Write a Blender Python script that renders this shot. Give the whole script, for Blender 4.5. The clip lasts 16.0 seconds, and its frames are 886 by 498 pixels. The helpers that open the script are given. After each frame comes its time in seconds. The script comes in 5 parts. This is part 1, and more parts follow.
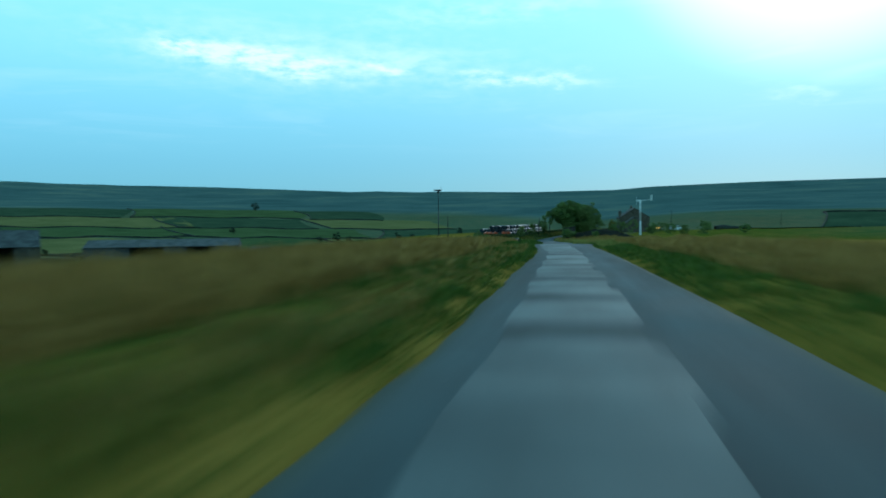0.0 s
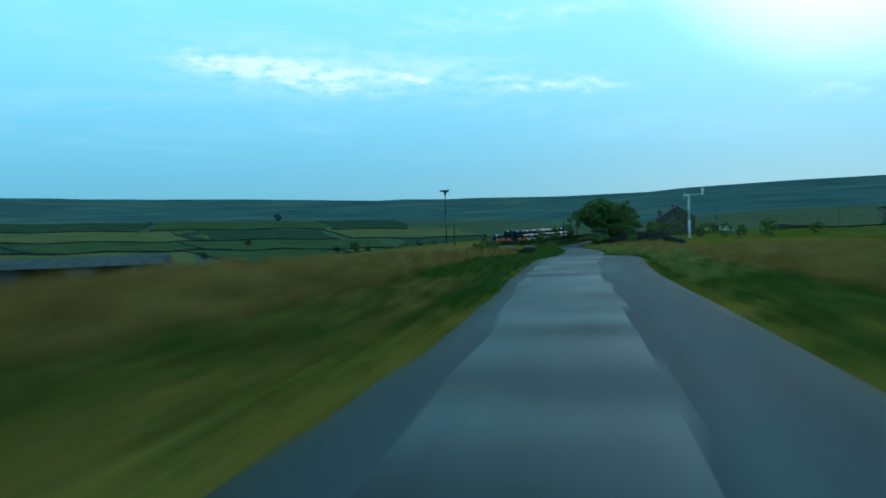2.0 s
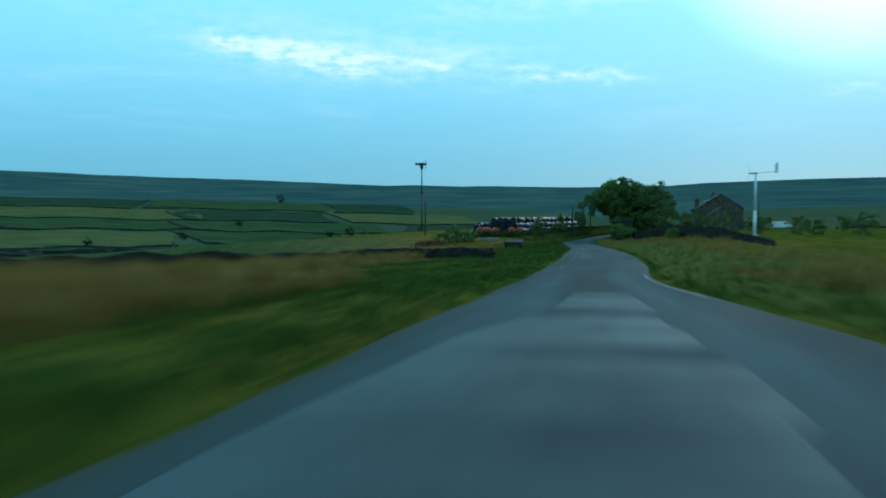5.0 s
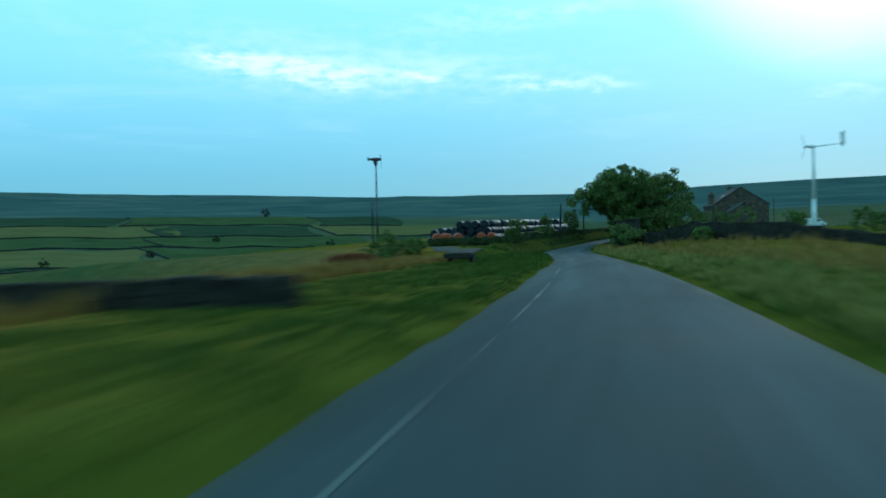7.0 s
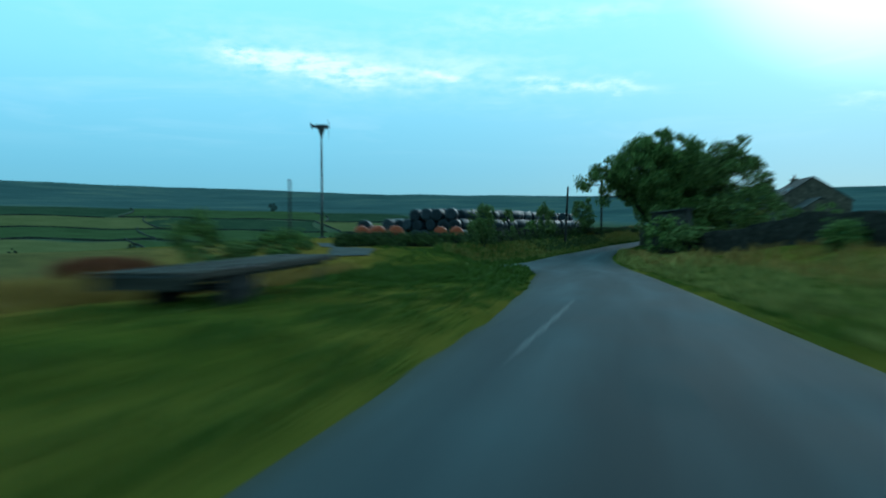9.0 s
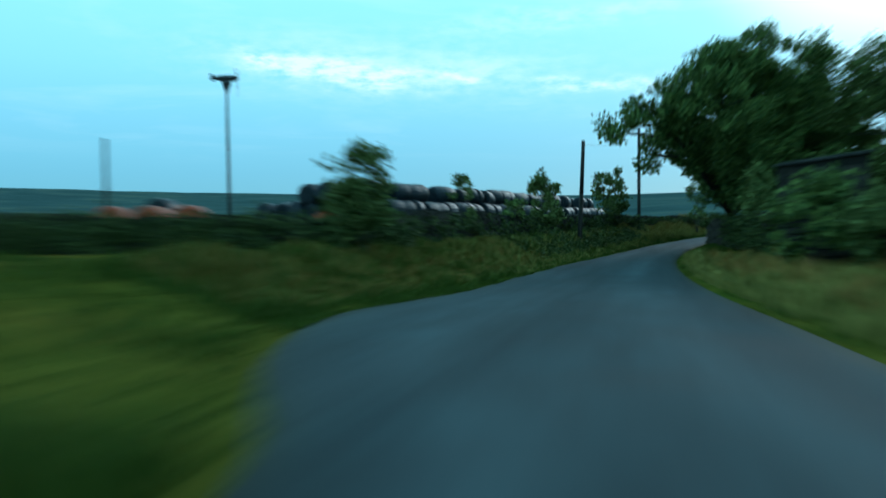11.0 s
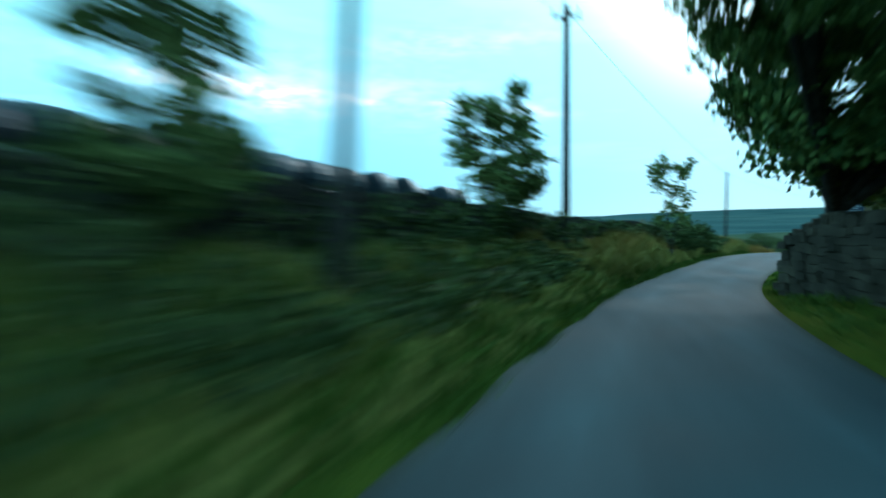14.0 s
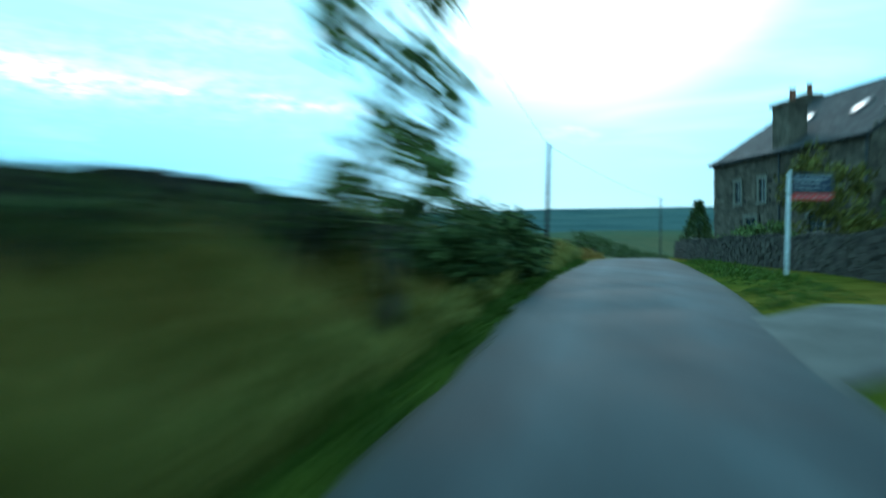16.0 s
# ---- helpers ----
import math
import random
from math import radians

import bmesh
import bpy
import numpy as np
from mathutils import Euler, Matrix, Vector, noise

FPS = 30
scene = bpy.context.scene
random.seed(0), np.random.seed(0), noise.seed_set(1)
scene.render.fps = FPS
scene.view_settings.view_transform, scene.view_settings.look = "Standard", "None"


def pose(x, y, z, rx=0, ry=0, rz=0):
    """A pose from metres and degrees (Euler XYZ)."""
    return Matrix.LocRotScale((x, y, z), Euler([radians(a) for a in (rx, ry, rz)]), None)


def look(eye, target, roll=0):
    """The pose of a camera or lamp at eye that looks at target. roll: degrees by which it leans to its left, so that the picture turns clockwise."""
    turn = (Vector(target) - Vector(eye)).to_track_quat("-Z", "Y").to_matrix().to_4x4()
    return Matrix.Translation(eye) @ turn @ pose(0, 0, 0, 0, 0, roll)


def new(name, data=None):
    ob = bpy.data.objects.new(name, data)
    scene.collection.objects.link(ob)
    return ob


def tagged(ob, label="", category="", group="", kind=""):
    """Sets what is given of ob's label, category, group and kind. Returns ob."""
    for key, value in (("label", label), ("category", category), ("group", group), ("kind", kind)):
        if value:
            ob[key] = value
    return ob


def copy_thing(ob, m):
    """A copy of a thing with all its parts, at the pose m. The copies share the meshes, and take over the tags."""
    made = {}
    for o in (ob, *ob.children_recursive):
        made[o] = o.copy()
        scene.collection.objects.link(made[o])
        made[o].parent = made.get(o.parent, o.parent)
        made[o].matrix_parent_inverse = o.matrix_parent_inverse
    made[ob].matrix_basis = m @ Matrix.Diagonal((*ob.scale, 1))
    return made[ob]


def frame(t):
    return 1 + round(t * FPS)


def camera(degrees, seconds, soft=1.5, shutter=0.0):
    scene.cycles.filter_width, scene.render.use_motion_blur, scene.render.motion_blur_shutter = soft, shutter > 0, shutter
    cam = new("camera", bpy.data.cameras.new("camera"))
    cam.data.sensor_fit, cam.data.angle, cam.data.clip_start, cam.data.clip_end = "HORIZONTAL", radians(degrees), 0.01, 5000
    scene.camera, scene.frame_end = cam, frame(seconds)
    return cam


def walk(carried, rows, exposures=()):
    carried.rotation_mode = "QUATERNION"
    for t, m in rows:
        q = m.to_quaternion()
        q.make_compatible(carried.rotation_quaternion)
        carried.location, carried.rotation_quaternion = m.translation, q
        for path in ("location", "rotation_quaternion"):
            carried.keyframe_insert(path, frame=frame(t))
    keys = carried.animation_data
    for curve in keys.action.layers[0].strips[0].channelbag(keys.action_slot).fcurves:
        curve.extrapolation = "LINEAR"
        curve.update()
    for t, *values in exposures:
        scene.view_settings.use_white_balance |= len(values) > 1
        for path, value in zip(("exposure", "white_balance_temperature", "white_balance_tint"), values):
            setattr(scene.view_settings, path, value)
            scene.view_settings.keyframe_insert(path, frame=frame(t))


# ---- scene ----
cam = camera(60.0, 16.0, soft=1.7, shutter=2.4)
PATH = [
    (0.0, pose(0.00, 0.00, 1.300, 87.66, 0.60, 10.60)),
    (0.5, pose(0.00, 10.14, 1.102, 88.00, 0.90, 11.16)),
    (1.0, pose(-0.17, 20.22, 0.917, 88.63, 1.12, 11.71)),
    (1.5, pose(-0.39, 30.16, 0.735, 88.26, 1.35, 12.22)),
    (2.0, pose(-0.71, 39.89, 0.552, 88.25, 1.92, 12.87)),
    (2.5, pose(-1.14, 49.35, 0.372, 89.22, 1.75, 13.28)),
    (3.0, pose(-1.56, 58.54, 0.198, 88.92, 1.55, 13.35)),
    (3.5, pose(-1.99, 67.42, 0.018, 88.76, 1.30, 13.23)),
    (4.0, pose(-2.35, 75.98, -0.178, 88.37, 0.20, 13.12)),
    (4.5, pose(-2.72, 84.23, -0.402, 87.74, 0.03, 13.55)),
    (5.0, pose(-3.18, 92.31, -0.656, 87.37, -0.01, 13.95)),
    (5.5, pose(-3.65, 100.36, -0.935, 87.04, -0.12, 13.97)),
    (6.0, pose(-4.09, 108.53, -1.234, 86.57, 0.55, 13.71)),
    (6.5, pose(-4.53, 116.99, -1.536, 87.46, 1.58, 13.51)),
    (7.0, pose(-4.93, 125.92, -1.827, 88.17, 1.50, 13.50)),
    (7.5, pose(-5.37, 135.46, -2.104, 87.99, 1.22, 13.76)),
    (8.0, pose(-5.94, 144.94, -2.372, 88.39, 0.63, 13.93)),
    (8.5, pose(-6.50, 154.83, -2.629, 88.45, 0.30, 14.28)),
    (9.0, pose(-7.15, 164.70, -2.897, 88.16, 0.08, 14.70)),
    (9.5, pose(-7.88, 174.18, -3.178, 87.72, 0.03, 15.27)),
    (10.0, pose(-8.64, 183.13, -3.435, 87.67, -0.00, 15.74)),
    (10.5, pose(-9.42, 191.46, -3.664, 87.92, -0.04, 16.00)),
    (11.0, pose(-10.12, 199.10, -3.865, 88.32, 0.91, 16.30)),
    (11.5, pose(-10.88, 206.00, -4.047, 86.73, 0.07, 17.04)),
    (12.0, pose(-11.60, 212.14, -4.192, 86.49, -1.07, 17.34)),
    (12.5, pose(-12.23, 217.68, -4.287, 87.85, -1.45, 16.41)),
    (13.0, pose(-12.57, 223.54, -4.324, 89.31, -0.94, 13.94)),
    (13.5, pose(-12.69, 229.09, -4.317, 90.23, 0.27, 11.37)),
    (14.0, pose(-12.50, 234.91, -4.281, 89.85, 0.27, 8.39)),
    (14.5, pose(-12.10, 240.85, -4.226, 90.06, -0.10, 5.25)),
    (15.0, pose(-11.14, 247.14, -4.154, 89.86, -1.12, 1.06)),
    (15.5, pose(-9.72, 253.52, -4.031, 90.36, -1.07, -2.52)),
    (16.0, pose(-7.84, 260.23, -3.865, 89.60, 0.19, -4.86)),
]
EXPOSURE = [(0.0, 0.1, 5330, 0), (1.5, 0.1, 5330, 0), (2.0, -0.02, 5160, 0), (4.2, -0.10, 5150, 0), (6.3, 0.1, 5330, 0), (9.2, 0.06, 5330, 0), (11.0, 0.12, 5330, 0), (11.5, 0.24, 5320, 0), (12.0, 0.48, 5290, 0), (13.0, 0.66, 5240, 0), (16.0, 0.78, 5240, 0)]
walk(cam, PATH, EXPOSURE)

# ---- sky and sun: overcast dusk, a bright gap in the cloud ahead ----
world = bpy.data.worlds.new("dusk_sky")
scene.world = world
world.use_nodes = True
wn, wl = world.node_tree.nodes, world.node_tree.links
wn.clear()


def wnode(kind, **kw):
    n = wn.new(kind)
    for k, val in kw.items():
        n.inputs[k].default_value = val
    return n


out = wn.new("ShaderNodeOutputWorld")
bg = wnode("ShaderNodeBackground", Strength=1.0)
sky = wn.new("ShaderNodeTexSky")
sky.sky_type, sky.sun_disc = "NISHITA", False
sky.sun_elevation, sky.sun_rotation = radians(22), radians(14)
skyk = wn.new("ShaderNodeVectorMath")
skyk.operation = "SCALE"
skyk.inputs["Scale"].default_value = 0.008
tc = wn.new("ShaderNodeTexCoord")
sep = wn.new("ShaderNodeSeparateXYZ")
grad = wn.new("ShaderNodeValToRGB")
gr = grad.color_ramp
gr.elements[0].position, gr.elements[0].color = 0.0, (0.16, 0.40, 0.46, 1)
gr.elements[1].position, gr.elements[1].color = 0.33, (0.43, 0.90, 0.94, 1)
e = gr.elements.new(0.07)
e.color = (0.20, 0.49, 0.60, 1)
e = gr.elements.new(0.20)
e.color = (0.34, 0.74, 0.86, 1)
e = gr.elements.new(0.55)
e.color = (0.35, 0.72, 0.79, 1)
# flat layers of cloud: direction divided by its height
div = wn.new("ShaderNodeVectorMath")
div.operation = "DIVIDE"
hz = wn.new("ShaderNodeMath")
hz.operation = "MAXIMUM"
hz.inputs[1].default_value = 0.02
comb = wn.new("ShaderNodeCombineXYZ")
cn = wnode("ShaderNodeTexNoise", Scale=0.55, Detail=5.0, Roughness=0.55)
cn.inputs["Distortion"].default_value = 0.6
cr = wn.new("ShaderNodeValToRGB")
cr.color_ramp.elements[0].position, cr.color_ramp.elements[0].color = 0.50, (0, 0, 0, 1)
cr.color_ramp.elements[1].position, cr.color_ramp.elements[1].color = 0.76, (0.34, 0.34, 0.34, 1)
fade = wn.new("ShaderNodeMapRange")
fade.inputs["From Min"].default_value, fade.inputs["From Max"].default_value = 0.08, 0.2
mulc = wn.new("ShaderNodeMath")
mulc.operation = "MULTIPLY"
mix = wn.new("ShaderNodeMixRGB")
mix.inputs["Color2"].default_value = (0.88, 0.99, 1.0, 1)
add = wn.new("ShaderNodeVectorMath")
add.operation = "ADD"
wl.new(tc.outputs["Generated"], sep.inputs[0])
wl.new(sep.outputs["Z"], grad.inputs[0])
wl.new(sep.outputs["Z"], hz.inputs[0])
for k in "XYZ":
    wl.new(hz.outputs[0], comb.inputs[k])
wl.new(tc.outputs["Generated"], div.inputs[0])
wl.new(comb.outputs[0], div.inputs[1])
wl.new(div.outputs[0], cn.inputs["Vector"])
wl.new(cn.outputs[0], cr.inputs[0])
wl.new(sep.outputs["Z"], fade.inputs["Value"])
wl.new(cr.outputs[0], mulc.inputs[0])
wl.new(fade.outputs[0], mulc.inputs[1])


def wmath(op, a, b=None, clamp=False):
    n = wn.new("ShaderNodeMath")
    n.operation, n.use_clamp = op, clamp
    for sock, val in zip(n.inputs, (a, b)):
        if isinstance(val, (int, float)):
            sock.default_value = val
        elif val is not None:
            wl.new(val, sock)
    return n.outputs[0]


# banks of brighter cloud low over the moor: bearing and height in degrees, half length, half height, fall to the right, strength
az_ = wmath("MULTIPLY", wmath("ARCTAN2", sep.outputs["X"], sep.outputs["Y"]), 57.296)
el_ = wmath("MULTIPLY", wmath("ARCSINE", sep.outputs["Z"]), 57.296)
shape = wn.new("ShaderNodeCombineXYZ")
wl.new(az_, shape.inputs["X"])
wl.new(wmath("MULTIPLY", el_, 2.6), shape.inputs["Y"])
fray = wnode("ShaderNodeTexNoise", Scale=0.30, Detail=5.0, Roughness=0.6)
ragged = wnode("ShaderNodeTexNoise", Scale=0.62, Detail=4.0, Roughness=0.55)
wl.new(shape.outputs[0], fray.inputs["Vector"])
wl.new(shape.outputs[0], ragged.inputs["Vector"])
el_w = wmath("ADD", el_, wmath("MULTIPLY", wmath("SUBTRACT", fray.outputs[0], 0.5), 2.4))
grain_ = wmath("MULTIPLY", wmath("SUBTRACT", ragged.outputs[0], 0.32), 3.2, True)
total = mulc.outputs[0]
for az0, el0, ha, he, fall, power in ((-23.8, 11.3, 6.4, 0.85, -0.11, 1.0), (-29.4, 11.9, 1.3, 0.3, -0.05, 0.7), (-14.9, 11.1, 1.8, 0.3, -0.08, 0.55), (-4.6, 10.0, 4.6, 0.42, -0.04, 0.75), (-20, 11.6, 15, 2.0, -0.06, 0.28), (-8, 14.8, 9, 0.9, 0.05, 0.3), (14.5, 8.0, 2.2, 0.3, 0, 0.25)):
    du = wmath("DIVIDE", wmath("SUBTRACT", az_, az0), ha)
    dv = wmath("DIVIDE", wmath("SUBTRACT", wmath("SUBTRACT", el_w, el0), wmath("MULTIPLY", wmath("SUBTRACT", az_, az0), fall)), he)
    r2 = wmath("ADD", wmath("POWER", wmath("ABSOLUTE", du), 3.0), wmath("MULTIPLY", dv, dv))
    body = wmath("MULTIPLY", wmath("POWER", 2.718, wmath("MULTIPLY", r2, -1.0)), power)
    total = wmath("ADD", total, wmath("MULTIPLY", body, grain_), True)
wl.new(total, mix.inputs["Fac"])
wl.new(grad.outputs[0], mix.inputs["Color1"])
wl.new(sky.outputs[0], skyk.inputs[0])
wl.new(skyk.outputs[0], add.inputs[0])
wl.new(mix.outputs[0], add.inputs[1])
# cloud lit through by the low sun: brighter round its direction
dot = wn.new("ShaderNodeVectorMath")
dot.operation = "DOT_PRODUCT"
dot.inputs[1].default_value = (0.252, 0.878, 0.407)
glow = wn.new("ShaderNodeMapRange")
glow.interpolation_type = "SMOOTHSTEP"
glow.inputs["From Min"].default_value, glow.inputs["From Max"].default_value = 0.960, 0.990
glow.inputs["To Max"].default_value = 1.0
gcol = wn.new("ShaderNodeVectorMath")
gcol.operation = "SCALE"
gcol.inputs[0].default_value = (0.75, 0.70, 0.62)
add2 = wn.new("ShaderNodeVectorMath")
add2.operation = "ADD"
wl.new(tc.outputs["Generated"], dot.inputs[0])
wl.new(dot.outputs["Value"], glow.inputs["Value"])
wl.new(glow.outputs[0], gcol.inputs["Scale"])
wl.new(gcol.outputs[0], add2.inputs[0])
wl.new(add.outputs[0], add2.inputs[1])
wl.new(add2.outputs[0], bg.inputs["Color"])
wl.new(bg.outputs[0], out.inputs[0])
sun = new("sun", bpy.data.lights.new("sun", "SUN"))
sun.data.energy, sun.data.angle, sun.data.color = 0.5, radians(20), (1.0, 0.94, 0.84)
sun.matrix_world = look((11.2, 45.0, 18.7), (0, 0, 0))

# ---- materials ----
def material(name, build):
    m = bpy.data.materials.new(name)
    m.use_nodes = True
    nt = m.node_tree
    build(nt, nt.nodes["Principled BSDF"])
    return m


def tex(nt, scale, detail=4.0, rough=0.6, coord="Object", stretch=(1, 1, 1)):
    tcn = nt.nodes.new("ShaderNodeTexCoord")
    mp = nt.nodes.new("ShaderNodeMapping")
    mp.inputs["Scale"].default_value = stretch
    n = nt.nodes.new("ShaderNodeTexNoise")
    n.inputs["Scale"].default_value, n.inputs["Detail"].default_value, n.inputs["Roughness"].default_value = scale, detail, rough
    nt.links.new(tcn.outputs[coord], mp.inputs[0])
    nt.links.new(mp.outputs[0], n.inputs["Vector"])
    return n.outputs[0]


def ramp(nt, fac, stops):
    n = nt.nodes.new("ShaderNodeValToRGB")
    el = n.color_ramp.elements
    el[0].position, el[0].color = stops[0][0], (*stops[0][1], 1)
    el[1].position, el[1].color = stops[-1][0], (*stops[-1][1], 1)
    for p, c in stops[1:-1]:
        k = el.new(p)
        k.color = (*c, 1)
    nt.links.new(fac, n.inputs[0])
    return n.outputs[0]


def mixed(nt, fac, a, b, mode="MIX"):
    n = nt.nodes.new("ShaderNodeMixRGB")
    n.blend_type = mode
    for sock, val in ((n.inputs["Fac"], fac), (n.inputs["Color1"], a), (n.inputs["Color2"], b)):
        if isinstance(val, (int, float)):
            sock.default_value = val
        elif isinstance(val, tuple):
            sock.default_value = (*val, 1)
        else:
            nt.links.new(val, sock)
    return n.outputs[0]


def bump(nt, p, fac, strength=0.4, dist=0.02):
    n = nt.nodes.new("ShaderNodeBump")
    n.inputs["Strength"].default_value, n.inputs["Distance"].default_value = strength, dist
    nt.links.new(fac, n.inputs["Height"])
    nt.links.new(n.outputs[0], p.inputs["Normal"])


def attr(nt, name):
    n = nt.nodes.new("ShaderNodeAttribute")
    n.attribute_name = name
    return n.outputs["Fac"]


def rnd(nt):
    return nt.nodes.new("ShaderNodeObjectInfo").outputs["Random"]


def island(nt):
    return nt.nodes.new("ShaderNodeNewGeometry").outputs["Random Per Island"]


def simple(name, dark, light, scale=3.0, rough=0.8, metal=0.0, bump_by=0.3, grain=40.0, vary=None, coord="Object", stretch=(1, 1, 1), spec=None):
    """Two tones by a coarse noise, a fine grain and relief; vary: rnd or island shifts the tone piece by piece."""
    def build(nt, p):
        c = ramp(nt, tex(nt, scale, coord=coord, stretch=stretch), [(0.35, dark), (0.68, light)])
        fine = tex(nt, grain, 3.0, coord=coord, stretch=stretch)
        c = mixed(nt, 0.35, c, ramp(nt, fine, [(0.3, (0.35, 0.35, 0.35)), (0.7, (1.25, 1.25, 1.25))]), "MULTIPLY")
        if vary:
            c = mixed(nt, 0.5, c, ramp(nt, vary(nt), [(0.0, (0.45, 0.45, 0.47)), (1.0, (1.35, 1.3, 1.25))]), "MULTIPLY")
        nt.links.new(c, p.inputs["Base Color"])
        p.inputs["Roughness"].default_value, p.inputs["Metallic"].default_value = rough, metal
        p.inputs["Specular IOR Level"].default_value = (0.5 if rough < 0.7 else 0.12) if spec is None else spec
        if bump_by:
            bump(nt, p, fine, bump_by, 0.01)
    return material(name, build)


def plain(name, colour, rough, metal=0.0, glow=None, power=0.0):
    def build(nt, p):
        p.inputs["Base Color"].default_value = (*colour, 1)
        p.inputs["Roughness"].default_value, p.inputs["Metallic"].default_value = rough, metal
        if glow:
            p.inputs["Emission Color"].default_value = (*glow, 1)
            p.inputs["Emission Strength"].default_value = power
    return material(name, build)


def ground_build(nt, p):
    big, mid, fine = tex(nt, 0.09, 5), tex(nt, 0.6, 4), tex(nt, 9.0, 4)
    green = ramp(nt, mid, [(0.3, (0.030, 0.050, 0.007)), (0.7, (0.069, 0.093, 0.012))])
    dry = ramp(nt, mid, [(0.3, (0.145, 0.080, 0.014)), (0.7, (0.31, 0.175, 0.042))])
    t = mixed(nt, 1.0, attr(nt, "dry"), ramp(nt, big, [(0.35, (-0.3, -0.3, -0.3)), (0.65, (0.35, 0.35, 0.35))]), "ADD")
    c = mixed(nt, t, green, dry)
    # Moor tones lean blue: distance haze is put into the base colour.
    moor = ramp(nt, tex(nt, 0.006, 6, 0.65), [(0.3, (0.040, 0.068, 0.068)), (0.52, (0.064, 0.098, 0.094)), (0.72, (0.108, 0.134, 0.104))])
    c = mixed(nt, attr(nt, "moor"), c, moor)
    c = mixed(nt, 0.5, c, ramp(nt, fine, [(0.25, (0.4, 0.4, 0.4)), (0.75, (1.4, 1.4, 1.4))]), "MULTIPLY")
    nt.links.new(c, p.inputs["Base Color"])
    p.inputs["Roughness"].default_value = 0.95
    p.inputs["Specular IOR Level"].default_value = 0.0
    bump(nt, p, fine, 0.8, 0.08)


def road_build(nt, p):
    long = tex(nt, 0.35, 4, stretch=(1.6, 0.15, 1))
    fine, patch = tex(nt, 60, 3), tex(nt, 0.5, 5)
    c = ramp(nt, long, [(0.35, (0.026, 0.037, 0.042)), (0.65, (0.053, 0.071, 0.079))])
    wheel = ramp(nt, attr(nt, "across"), [(0.0, (1.25, 0.95, 0.62)), (0.05, (0.95, 0.90, 0.84)), (0.16, (0.95, 0.95, 0.95)), (0.27, (1.28, 1.28, 1.28)), (0.40, (0.9, 0.9, 0.9)), (0.60, (0.88, 0.88, 0.88)), (0.73, (1.25, 1.25, 1.25)), (0.86, (0.95, 0.95, 0.95)), (0.95, (0.95, 0.90, 0.84)), (1.0, (1.25, 0.95, 0.62))])
    c = mixed(nt, 0.8, c, wheel, "MULTIPLY")
    c = mixed(nt, 0.5, c, ramp(nt, patch, [(0.35, (0.5, 0.5, 0.5)), (0.7, (1.5, 1.48, 1.45))]), "MULTIPLY")
    c = mixed(nt, 0.4, c, ramp(nt, fine, [(0.3, (0.4, 0.4, 0.4)), (0.7, (1.4, 1.4, 1.4))]), "MULTIPLY")
    nt.links.new(c, p.inputs["Base Color"])
    nt.links.new(ramp(nt, patch, [(0.35, (0.76, 0.76, 0.76)), (0.7, (0.92, 0.92, 0.92))]), p.inputs["Roughness"])
    p.inputs["Specular IOR Level"].default_value = 0.09
    bump(nt, p, fine, 0.5, 0.006)


def leaf_build(dark, light):
    def build(nt, p):
        c = ramp(nt, island(nt), [(0.0, dark), (1.0, light)])
        nt.links.new(c, p.inputs["Base Color"])
        p.inputs["Roughness"].default_value = 0.7
        p.inputs["Specular IOR Level"].default_value = 0.1
    return build


M_ground = material("grass_and_hazed_moor", ground_build)
M_road = material("worn_asphalt", road_build)
M_blade_green = material("green_grass_blades", leaf_build((0.033, 0.057, 0.007), (0.096, 0.129, 0.016)))
M_blade_dry = material("dry_grass_blades", leaf_build((0.12, 0.073, 0.015), (0.39, 0.225, 0.06)))
M_blade_bank = material("bank_grass_seed_heads", leaf_build((0.105, 0.105, 0.020), (0.34, 0.285, 0.075)))
M_leaf = material("sycamore_leaves", leaf_build((0.040, 0.075, 0.020), (0.175, 0.220, 0.055)))
M_leaf_light = material("ash_leaves", leaf_build((0.052, 0.080, 0.022), (0.175, 0.205, 0.06)))
M_hedge = material("hawthorn_leaves", leaf_build((0.026, 0.042, 0.014), (0.088, 0.106, 0.029)))
M_bark = simple("bark", (0.028, 0.024, 0.019), (0.070, 0.061, 0.049), 6, 0.9, bump_by=0.8, grain=25)
M_stone = simple("gritstone", (0.030, 0.027, 0.022), (0.092, 0.082, 0.066), 2.5, 0.9, bump_by=0.6, grain=18, vary=island)
M_blackstone = simple("soot_dark_gritstone", (0.017, 0.016, 0.013), (0.052, 0.048, 0.038), 2.0, 0.95, bump_by=0.6, grain=18, vary=island)
# Darker gritstone: the shade under the trees is put into its colour.
M_darkstone = simple("shade_toned_gritstone", (0.030, 0.026, 0.018), (0.085, 0.072, 0.052), 1.6, 0.95, bump_by=0.6, grain=16, vary=island)
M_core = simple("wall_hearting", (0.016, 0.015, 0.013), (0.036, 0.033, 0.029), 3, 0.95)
M_field_green = simple("pasture", (0.044, 0.064, 0.026), (0.068, 0.092, 0.038), 0.03, 0.95, grain=1.5, bump_by=0, spec=0.0)
M_field_dark = simple("rushy_pasture", (0.030, 0.048, 0.028), (0.046, 0.068, 0.038), 0.03, 0.95, grain=1.2, bump_by=0, spec=0.0)
M_field_dry = simple("hay_meadow", (0.090, 0.095, 0.036), (0.130, 0.125, 0.050), 0.03, 0.95, grain=1.5, bump_by=0, spec=0.0)
M_pole = simple("weathered_pole_timber", (0.022, 0.020, 0.018), (0.06, 0.054, 0.048), 4, 0.85, stretch=(1, 1, 0.1))
